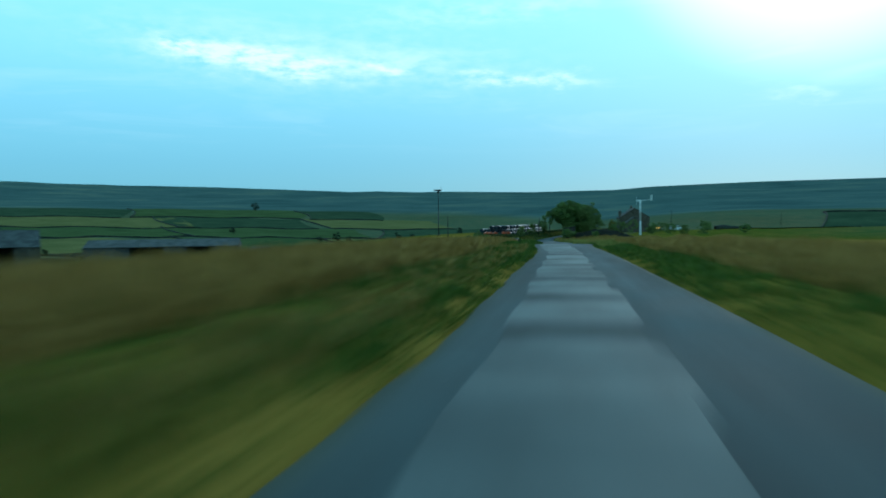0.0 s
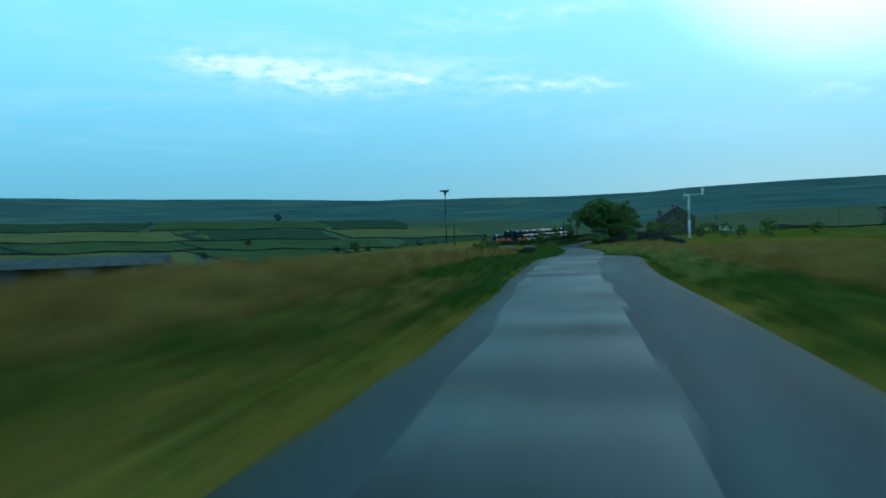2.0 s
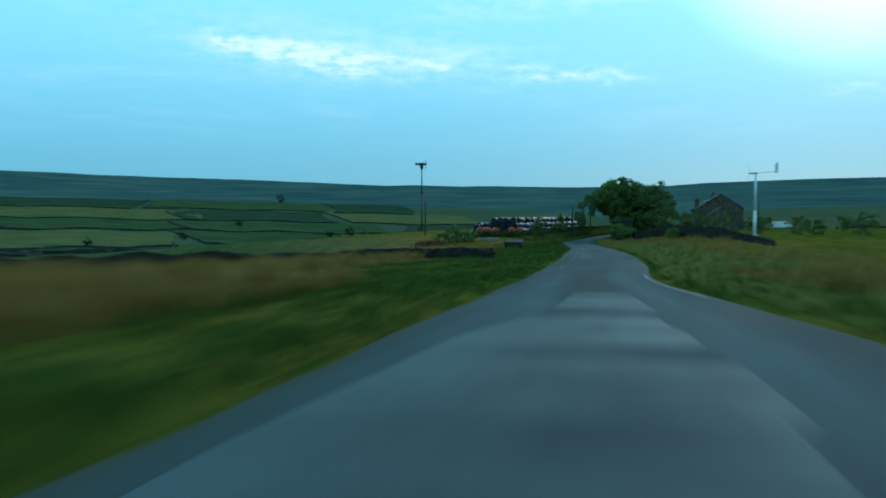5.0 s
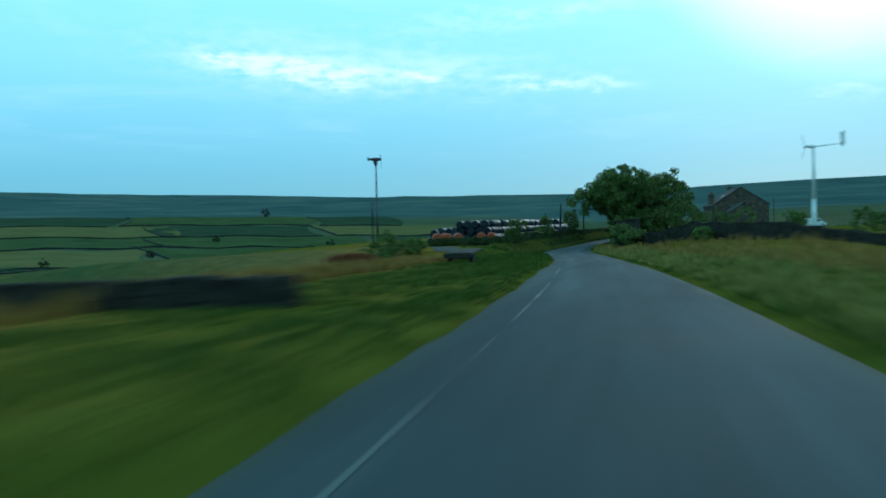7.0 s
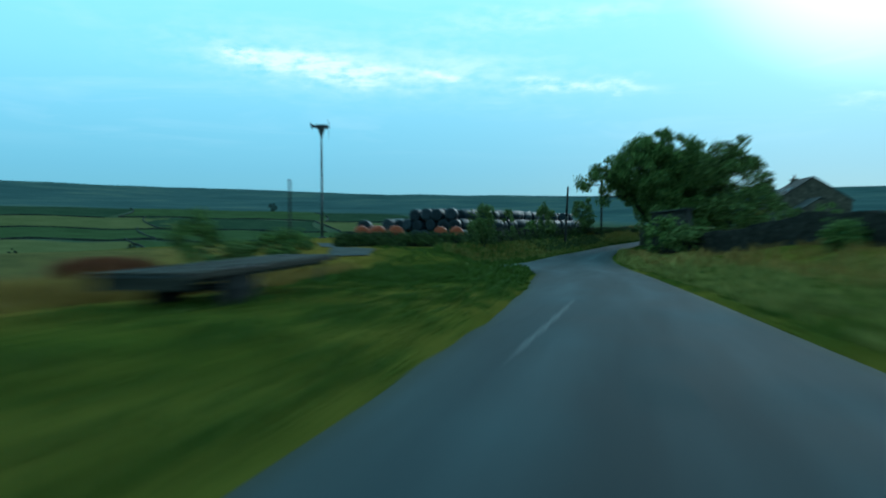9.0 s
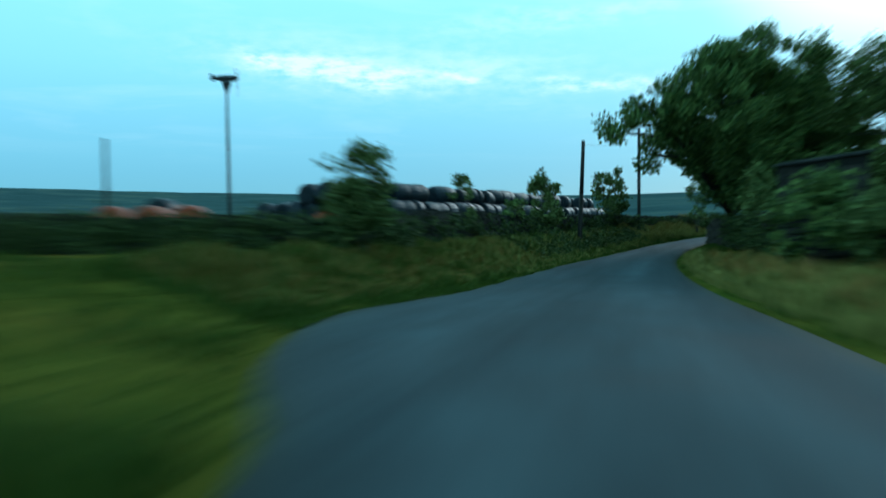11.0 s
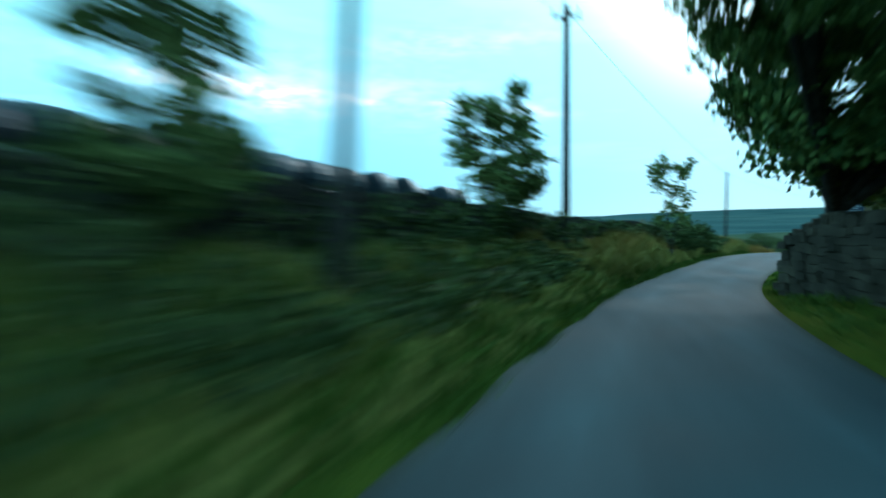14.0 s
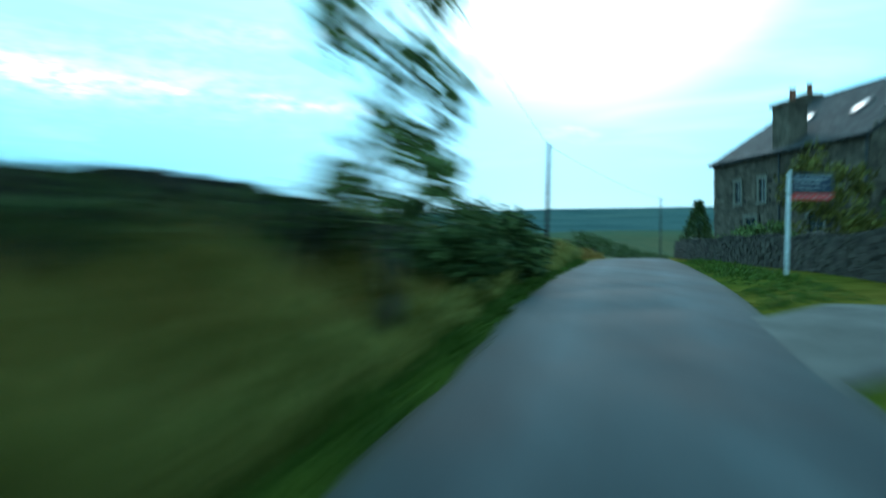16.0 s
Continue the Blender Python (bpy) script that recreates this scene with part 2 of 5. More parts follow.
M_white = simple("white_painted_steel", (0.62, 0.63, 0.64), (0.82, 0.82, 0.82), 2, 0.45, grain=8, bump_by=0.05)
M_dark = simple("dark_grey_steel", (0.020, 0.022, 0.025), (0.05, 0.052, 0.055), 3, 0.5, 0.4)
M_wrap = simple("black_bale_wrap", (0.007, 0.011, 0.016), (0.020, 0.028, 0.038), 3, 0.45, grain=9, bump_by=0.6, vary=rnd, spec=0.2)
M_orange = simple("orange_bale_wrap", (0.26, 0.048, 0.018), (0.42, 0.085, 0.032), 1.5, 0.5, grain=10, bump_by=0.5, spec=0.2)
M_slate = simple("stone_slate", (0.036, 0.036, 0.036), (0.082, 0.079, 0.075), 2, 0.8, grain=14, vary=rnd, bump_by=0.5)
M_steel_sheet = simple("corrugated_sheet", (0.04, 0.042, 0.045), (0.085, 0.088, 0.09), 0.7, 0.8, 0.0, grain=6)
M_timber = simple("grey_timber", (0.018, 0.016, 0.013), (0.055, 0.048, 0.038), 3, 0.85, stretch=(0.2, 1, 1))
M_tyre = simple("tyre_rubber", (0.012, 0.012, 0.012), (0.03, 0.03, 0.03), 6, 0.9)
M_gravel = simple("gravel_track", (0.055, 0.054, 0.050), (0.12, 0.116, 0.106), 0.8, 0.95, grain=30, bump_by=0.6)
M_paint = simple("worn_white_line", (0.06, 0.064, 0.066), (0.24, 0.245, 0.24), 5, 0.7, grain=30)

# ---- the lie of the land ----
ROAD = [(-60, -1.4, 2.9, 1.2), (-30, -1.6, 2.7, 0.6), (0, -1.85, 2.5, 0.0), (12, -2.1, 2.35, -0.23), (26, -2.6, 2.0, -0.49), (40, -3.0, 1.6, -0.75),
        (54, -3.6, 1.1, -1.02), (66, -4.4, 0.6, -1.26), (76, -5.1, 0.5, -1.48), (88, -6.0, 0.7, -1.83), (100, -6.5, 0.5, -2.22), (110, -6.8, -0.9, -2.58),
        (118, -7.0, -2.2, -2.86), (135, -7.7, -2.5, -3.39), (148, -8.3, -2.9, -3.75), (165, -9.3, -3.9, -4.2), (175, -9.8, -4.7, -4.5), (186, -10.6, -5.6, -4.81),
        (198, -11.9, -6.7, -5.14), (203, -12.6, -7.2, -5.27), (208, -15.2, -7.8, -5.39), (212, -16.3, -8.2, -5.47), (219, -15.5, -9.0, -5.57), (227, -15.1, -9.6, -5.62), (233, -14.6, -9.8, -5.6),
        (240, -13.5, -9.6, -5.54), (247, -12.4, -8.9, -5.45), (254, -11.0, -7.7, -5.3), (260, -9.4, -6.0, -5.17), (267, -7.4, -3.6, -5.05), (276, -4.9, -0.2, -4.92),
        (289, -0.7, 4.4, -4.85), (307, 5.3, 10.6, -4.9), (330, 13.8, 19.0, -5.3), (360, 27.5, 33.0, -6.6), (400, 51.0, 57.0, -9.0), (460, 93.0, 100.0, -12.0), (560, 171.0, 179.0, -15.0)]
RT = np.array(ROAD)
RT[:, 1] += 0.12 + 0.14 * (RT[:, 0] < 60)


def smooth_table(ys, k):
    """Cubic through the road's table, so that its edges bend without corners."""
    y = RT[:, 0]
    val = RT[:, k]
    m = np.gradient(val, y)
    i = np.clip(np.searchsorted(y, ys) - 1, 0, len(y) - 2)
    h = y[i + 1] - y[i]
    a = np.clip((ys - y[i]) / h, 0, 1)
    return ((2 * a**3 - 3 * a**2 + 1) * val[i] + (a**3 - 2 * a**2 + a) * h * m[i] + (3 * a**2 - 2 * a**3) * val[i + 1] + (a**3 - a**2) * h * m[i + 1])


def sstep(a, b, v):
    s = np.clip((v - a) / (b - a), 0, 1)
    return s * s * (3 - 2 * s)


SKYLINE = np.array([(-180, 2.3), (-90, 2.7), (-60, 2.9), (-43, 2.95), (-29, 2.65), (-12, 2.1), (-5, 1.9), (0, 2.0), (5, 2.4), (12, 2.65), (18, 2.75), (25, 2.75), (40, 3.0), (90, 2.9), (180, 2.3)])


def land(x, y):
    """Height of the ground at arrays x, y."""
    x, y = np.asarray(x, float), np.asarray(y, float)
    yc = np.clip(y, -60, 560)
    xl, xr, zr = smooth_table(yc, 1), smooth_table(yc, 2), smooth_table(yc, 3)
    dl, dr = xl - x, x - xr
    fa = np.interp(dl, [0, 1, 5, 13, 20, 40, 80, 150], [-0.10, 0.08, 0.20, 0.15, -0.5, -2.2, -4.6, -9])
    fb = np.interp(dl, [0, 1, 6, 11, 14, 17, 25, 45, 80, 150], [-0.10, 0.03, 0.0, -0.05, -0.15, -1.0, -2.6, -3.6, -4.6, -9])
    fd = np.interp(dl, [0, 1, 6, 14, 25, 40, 80, 150], [-0.10, 0.03, 0.0, -0.15, -0.4, -1.6, -4.6, -9])
    wd = sstep(178, 190, y)
    fb = fb * (1 - wd) + fd * wd
    fc = np.interp(dl, [0, 1, 2.2, 4, 9, 25, 50, 90, 150], [-0.10, 0.10, 0.5, 1.0, 1.1, 0.8, 0.0, -3, -9])
    wb, wc = sstep(100, 125, y), sstep(200, 212, y)
    left = (fa * (1 - wb) + fb * wb) * (1 - wc) + fc * wc
    ra = np.interp(dr, [0, 1, 6, 30, 80, 150], [-0.10, 0.08, 0.3, 0.3, 0.8, 2.0])
    rc = np.interp(dr, [0, 1, 3, 6, 30, 80, 150], [-0.10, 0.06, 0.15, 0.5, 0.9, 1.0, 2.0])
    re = np.interp(dr, [0, 1, 3, 6, 30, 80, 150], [-0.10, 0.04, 0.06, 0.15, 0.6, 1.0, 2.0])
    we = sstep(256, 266, y)
    right = (ra * (1 - wc) + rc * wc) * (1 - we) + re * we
    right = right + 0.9 * sstep(6, 11, dr) * sstep(160, 186, y) * (1 - sstep(214, 228, y)) * (1 - sstep(30, 60, dr))
    left = left + 0.22 * sstep(1.0, 2.4, dl) * sstep(257, 263, y) * (1 - sstep(276, 284, y)) * (1 - sstep(9, 20, dl))
    near = zr + np.where(dl > 0, left, np.where(dr > 0, right, -0.10))
    u = np.maximum(np.maximum(dl, dr), 0)
    v = np.maximum(np.maximum(y - 420, -y - 40), 0)
    d = np.hypot(u, v)
    az = np.degrees(np.arctan2(x + 5, y - 130))
    el = np.interp(az, SKYLINE[:, 0], SKYLINE[:, 1])
    top = 3000 * np.tan(np.radians(el)) - 3
    fl = np.interp(d, [0, 150, 300, 450, 700, 1000, 1500, 2200, 3000, 3400, 4500], [-8, -12, -20, -22, -10, 8, 38, 85, 0, -20, -60])
    fr = np.interp(d, [0, 150, 300, 600, 1000, 1500, 2200, 3000, 3400, 4500], [-4, -2, 2, 11, 26, 48, 90, 0, -20, -60])
    side = sstep(-15, 15, az) * sstep(-200, -160, -np.abs(az))
    rise = sstep(2000, 3000, d)
    far = (fl * (1 - side) + fr * side) * (1 - rise) + rise * np.where(d < 3000, top, top - (d - 3000) * 0.03)
    w = sstep(90, 260, d)
    roll = 0.06 * np.sin(x * 0.31 + 1.3 * np.sin(y * 0.11)) * np.sin(y * 0.23 + x * 0.05) * sstep(1.0, 6.0, u) + 3.0 * np.sin(x * 0.0031 + 1) * np.sin(y * 0.0043) * sstep(300, 900, d)
    return near * (1 - w) + far * w + roll


def z_at(x, y):
    return float(land(np.array([x]), np.array([y]))[0])


def mesh_object(name, verts, faces, mat, parent=None, smooth=False):
    me = bpy.data.meshes.new(name)
    me.from_pydata([tuple(map(float, v)) for v in verts], [], [tuple(map(int, f)) for f in faces])
    if smooth:
        me.polygons.foreach_set("use_smooth", [True] * len(me.polygons))
    me.materials.append(mat)
    me.update()
    ob = new(name, me)
    ob.parent = parent
    return ob


def grid_faces(ni, nj):
    i, j = np.meshgrid(np.arange(ni - 1), np.arange(nj - 1), indexing="ij")
    a = (i * nj + j).ravel()
    return np.stack([a, a + 1, a + nj + 1, a + nj], 1)


def part(name, bm, mat, parent=None, label="", smooth=False):
    """Links a bmesh as one mesh object under a thing or a part."""
    me = bpy.data.meshes.new(name)
    bm.to_mesh(me)
    bm.free()
    if smooth:
        me.polygons.foreach_set("use_smooth", [True] * len(me.polygons))
    me.materials.append(mat)
    ob = new(name, me)
    ob.parent = parent
    if label:
        ob["label"] = label
    return ob


def thing(name, x, y, z, turn=0.0, label="", category="", group="", kind=""):
    ob = new(name)
    ob.matrix_world = pose(x, y, z, 0, 0, turn)
    return tagged(ob, label, category, group, kind)


def box(bm, cx, cy, cz, sx, sy, sz, bevel=0.0, m=None):
    r = bmesh.ops.create_cube(bm, size=1.0, matrix=(m or Matrix()) @ Matrix.Translation((cx, cy, cz)) @ Matrix.Diagonal((sx, sy, sz, 1)))
    if bevel:
        ed = list({e for v in r["verts"] for e in v.link_edges})
        bmesh.ops.bevel(bm, geom=ed, offset=bevel, segments=1, affect="EDGES")
    return bm


def tube(bm, p0, p1, r0, r1=None, seg=8):
    p0, p1 = Vector(p0), Vector(p1)
    r1 = r0 if r1 is None else r1
    d = p1 - p0
    m = Matrix.Translation((p0 + p1) / 2) @ d.to_track_quat("Z", "Y").to_matrix().to_4x4()
    bmesh.ops.create_cone(bm, cap_ends=True, segments=seg, radius1=r0, radius2=r1, depth=d.length, matrix=m)
    return bm


# ground: one sheet to the horizon, fine by the road
lat = np.concatenate([-np.geomspace(4300, 30, 60), np.linspace(-29, -8, 26), np.linspace(-7.5, 7.5, 46), np.linspace(8, 29, 26), np.geomspace(30, 4300, 60)])
along = np.concatenate([-np.geomspace(4000, 62, 24), np.linspace(-60, 330, 330), np.geomspace(333, 4600, 80)])
G_y, G_u = np.meshgrid(along, lat, indexing="ij")
yc = np.clip(G_y, -60, 560)
mid_x = (smooth_table(yc, 1) + smooth_table(yc, 2)) / 2
mid_x = mid_x * np.clip(1 - np.abs(G_u) / 2500, 0, 1)
G_x = mid_x + G_u
G_z = land(G_x, G_y)
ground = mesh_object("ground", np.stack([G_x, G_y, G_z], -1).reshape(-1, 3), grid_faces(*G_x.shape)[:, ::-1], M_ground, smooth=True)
tagged(ground, "rough upland grass rising to moorland hills with painted haze", "ground", kind="structure")
xl_, xr_ = smooth_table(yc, 1), smooth_table(yc, 2)
dL, dR = (xl_ - G_x), (G_x - xr_)
# Gold verge: dry grass, with headlight glow put into the tone near the road.
verge_gold_glow = 0.05 + 0.22 * sstep(85, 110, G_y) * (1 - sstep(125, 150, G_y)) + (0.10 + 0.45 * (1 - sstep(0.8, 3.0, dL))) * (1 - sstep(25, 70, G_y))
dry = np.where(dL > 0, (verge_gold_glow + (1 - verge_gold_glow) * sstep(4.5, 10, dL)) * (1 - 0.55 * sstep(105, 125, G_y)), (0.05 + 0.3 * (1 - sstep(75, 112, G_y)) + 0.65 * sstep(2.5 + 1.5 * sstep(75, 112, G_y), 9, dR)) * (0.85 - 0.45 * sstep(90, 125, G_y)) * (1 - 0.2 * sstep(110, 140, G_y)) * (1 - 0.8 * sstep(190, 215, G_y)))
dist = np.hypot(np.maximum(np.maximum(dL, dR), 0), np.maximum(np.maximum(G_y - 420, -G_y - 40), 0))
dry = dry * (1 - sstep(22, 60, dist)) - 0.5 * sstep(40, 90, dist)
dry = np.maximum(dry, 0.3 * sstep(300, 325, G_y) * (1 - sstep(150, 300, dist)))
# Share of the blue-hazed moor colour, growing with distance.
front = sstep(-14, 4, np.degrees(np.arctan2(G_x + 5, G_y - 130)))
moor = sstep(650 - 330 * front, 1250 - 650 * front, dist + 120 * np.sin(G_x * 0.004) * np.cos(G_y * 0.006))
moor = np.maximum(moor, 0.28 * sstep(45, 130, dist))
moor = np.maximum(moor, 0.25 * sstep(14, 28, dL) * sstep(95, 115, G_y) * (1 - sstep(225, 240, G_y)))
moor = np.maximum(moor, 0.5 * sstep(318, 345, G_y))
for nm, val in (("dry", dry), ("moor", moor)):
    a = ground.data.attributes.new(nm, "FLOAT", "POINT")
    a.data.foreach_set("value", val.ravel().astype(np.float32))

# road: a cambered ribbon over the ground
ry = np.linspace(-58, 405, 464)
rl, rr, rz = smooth_table(ry, 1), smooth_table(ry, 2), smooth_table(ry, 3)
cross = np.array([-0.03, 0.0, 0.05, 0.16, 0.27, 0.40, 0.5, 0.60, 0.73, 0.84, 0.95, 1.0, 1.03])
edge_noise = 0.03 * np.sin(ry * 1.7) + 0.04 * np.sin(ry * 0.63 + 2) + 0.02 * np.sin(ry * 4.1)
rv = []
for k, c in enumerate(cross):
    wob = edge_noise * (1 if c < 0.05 else (-np.roll(edge_noise, 37) / np.maximum(np.abs(edge_noise), 1e-6) * np.abs(edge_noise) if c > 0.95 else 0))
    h = 0.05 * (1 - (2 * c - 1) ** 2) - 0.05 - (0.12 if k in (0, len(cross) - 1) else 0)
    rv.append(np.stack([rl + (rr - rl) * c + wob, ry, rz + h], -1))
rv = np.stack(rv, 1)
road = mesh_object("road", rv.reshape(-1, 3), grid_faces(len(ry), len(cross))[:, ::-1], M_road, smooth=True)
a = road.data.attributes.new("across", "FLOAT", "POINT")
a.data.foreach_set("value", np.tile(np.clip(cross, 0, 1), len(ry)).astype(np.float32))
tagged(road, "narrow worn grey asphalt country road", "road", kind="structure")

# ---- road surface: older pale strip, worn lines, entrances ----
def ribbon(name, ys, f_left, f_right, lift, mat, label, n=5):
    """A strip along the road between two fractions of its width."""
    ys = np.asarray(ys, float)
    a, b, zz = smooth_table(ys, 1), smooth_table(ys, 2), smooth_table(ys, 3)
    cs = np.linspace(0, 1, n)
    fr = f_left[:, None] * (1 - cs) + f_right[:, None] * cs
    v = np.stack([a[:, None] + (b - a)[:, None] * fr, np.repeat(ys[:, None], n, 1), zz[:, None] + 0.05 * (1 - (2 * fr - 1) ** 2) - 0.05 + lift], -1)
    ob = mesh_object(name, v.reshape(-1, 3), grid_faces(len(ys), n)[:, ::-1], mat, smooth=True)
    return tagged(ob, label, "road surface", kind="structure")


def pale_build(nt, p):
    """Old pale surfacing, patched across with darker tar and worn through in places."""
    worn, cross_, fine = tex(nt, 0.7, 4, stretch=(1, 0.3, 1)), tex(nt, 0.55, 3, 0.5, stretch=(0.35, 1, 1)), tex(nt, 50, 3)
    c = ramp(nt, worn, [(0.35, (0.044, 0.057, 0.061)), (0.68, (0.086, 0.104, 0.110))])
    c = mixed(nt, 0.85, c, ramp(nt, cross_, [(0.36, (0.30, 0.33, 0.35)), (0.46, (0.95, 0.95, 0.95)), (0.75, (1.15, 1.15, 1.15))]), "MULTIPLY")
    c = mixed(nt, 0.35, c, ramp(nt, fine, [(0.3, (0.35, 0.35, 0.35)), (0.7, (1.25, 1.25, 1.25))]), "MULTIPLY")
    nt.links.new(c, p.inputs["Base Color"])
    nt.links.new(ramp(nt, cross_, [(0.35, (0.9, 0.9, 0.9)), (0.6, (0.66, 0.66, 0.66))]), p.inputs["Roughness"])
    p.inputs["Specular IOR Level"].default_value = 0.2
    bump(nt, p, fine, 0.4, 0.008)


M_pale = material("pale_old_asphalt", pale_build)
M_patch_line = simple("faded_line_paint", (0.05, 0.06, 0.064), (0.15, 0.165, 0.17), 5, 0.8, grain=30)
rng = np.random.default_rng(5)
ys = np.arange(-56, 112.5, 0.5)
stepped = 0.615 + 0.026 * rng.uniform(-1, 1, 60)[(np.arange(len(ys)) * 60) // len(ys)]
ribbon("road_strip", ys, 0.165 + 0.012 * np.sin(ys * 0.9) - 0.08 * sstep(45, 60, ys) + 0.3 * sstep(98, 112, ys), stepped, 0.006, M_pale, "pale worn strip of older asphalt")
ys = np.arange(112.0, 124.5, 0.5)
ribbon("road_line", ys, np.full(len(ys), 0.945), np.full(len(ys), 0.965), 0.007, M_paint, "worn white painted edge line", 2)
for y0, y1 in ((173.5, 184),):
    ys = np.arange(y0, y1, 0.25)
    mid_ = 0.18 + 0.012 * (ys - y0)
    half_ = (0.009 + 0.004 * np.sin(ys * 3.1)) * np.sin(np.pi * (ys - y0 + 0.1) / (y1 - y0)) ** 0.6 + 0.001
    ribbon("road_line", ys, mid_ - half_, mid_ + half_, 0.007, M_patch_line, "broken worn white edge line", 2)



for y0, y1 in ((127, 137), (138.5, 153), (155, 166)):
    ys = np.arange(y0, y1, 0.5)
    half_ = (0.0075 + 0.003 * np.sin(ys * 2.3)) * np.sin(np.pi * (ys - y0 + 0.2) / (y1 - y0)) ** 0.5
    ribbon("road_strip", ys, 0.168 - half_, 0.168 + half_, 0.005, M_pale, "faint pale worn line along the road edge", 2)


M_patch = simple("worn_grey_patch", (0.034, 0.044, 0.048), (0.066, 0.080, 0.085), 1.5, 0.9, grain=50, bump_by=0.4, spec=0.05)
for y0, y1, a0, a1 in ((140.9, 141.6, 0.47, 0.56), (143.6, 144.5, 0.49, 0.58), (158.8, 159.8, 0.40, 0.49), (171.4, 172.2, 0.44, 0.56)):
    ys = np.linspace(y0, y1, max(4, int((y1 - y0) / 0.4)))
    ribbon("road_patch", ys, a0 + 0.008 * np.sin(ys * 7), a1 + 0.012 * np.sin(ys * 5), 0.005, M_patch, "small pale worn patch in the asphalt", 3)


def patch(name, pts, lift, mat, label, nu=24, nv=6, category="track"):
    """A strip of ground between two edge lines, laid over the land: pts are pairs of edge points."""
    P = np.array(pts, float)
    t = np.linspace(0, len(P) - 1, nu)
    i = np.clip(t.astype(int), 0, len(P) - 2)
    a = (t - i)[:, None, None]
    e2 = P[i] * (1 - a) + P[i + 1] * a
    s = np.linspace(0, 1, nv)[None, :, None]
    xy = e2[:, None, 0] * (1 - s) + e2[:, None, 1] * s
    z = land(xy[..., 0], xy[..., 1]) + lift
    ob = mesh_object(name, np.dstack([xy, z]).reshape(-1, 3), grid_faces(nu, nv), mat, smooth=True)
    me = ob.data
    if me.polygons[0].normal.z < 0:
        me.flip_normals()
    return tagged(ob, label, category, kind="structure")


M_track = simple("worn_gravel_track", (0.038, 0.040, 0.038), (0.080, 0.080, 0.074), 0.8, 0.95, grain=30, bump_by=0.6)
patch("farm_track", [((-23.4, 210.0), (-22.8, 207.0)), ((-26, 210.6), (-25.2, 206.6)), ((-31.5, 220), (-28.9, 217)), ((-37, 232), (-33.4, 230))], 0.05, M_track, "grey gravel track into the farmyard")
patch("driveway", [((-4.4, 266.3), (-2.1, 271.6)), ((-2.2, 266.9), (-0.4, 272.2)), ((1.0, 266.6), (1.8, 270.6)), ((8, 265), (9, 269.4)), ((16, 263), (17, 268))], 0.06, M_gravel, "pale concrete driveway beside the verge", category="driveway")

# ---- dry stone walls ----
def polyline(pts, step):
    pts = [Vector(p) for p in pts]
    res, left = [], 0.0
    for a, b in zip(pts, pts[1:]):
        d = (b - a).length
        t = left
        while t < d:
            res.append((a + (b - a) * (t / d), (b - a).normalized()))
            t += step
        left = t - d
    return res


BOX_F = np.array([(0, 2, 3, 1), (4, 5, 7, 6), (0, 1, 5, 4), (2, 6, 7, 3), (0, 4, 6, 2), (1, 3, 7, 5)])
BOX_V = np.array([(x, y, z) for x in (-0.5, 0.5) for y in (-0.5, 0.5) for z in (-0.5, 0.5)])


def stone_shape(r, l, w, h):
    v = BOX_V * (l, w, h)
    return v * (1 + r.uniform(-0.16, 0.16, v.shape))


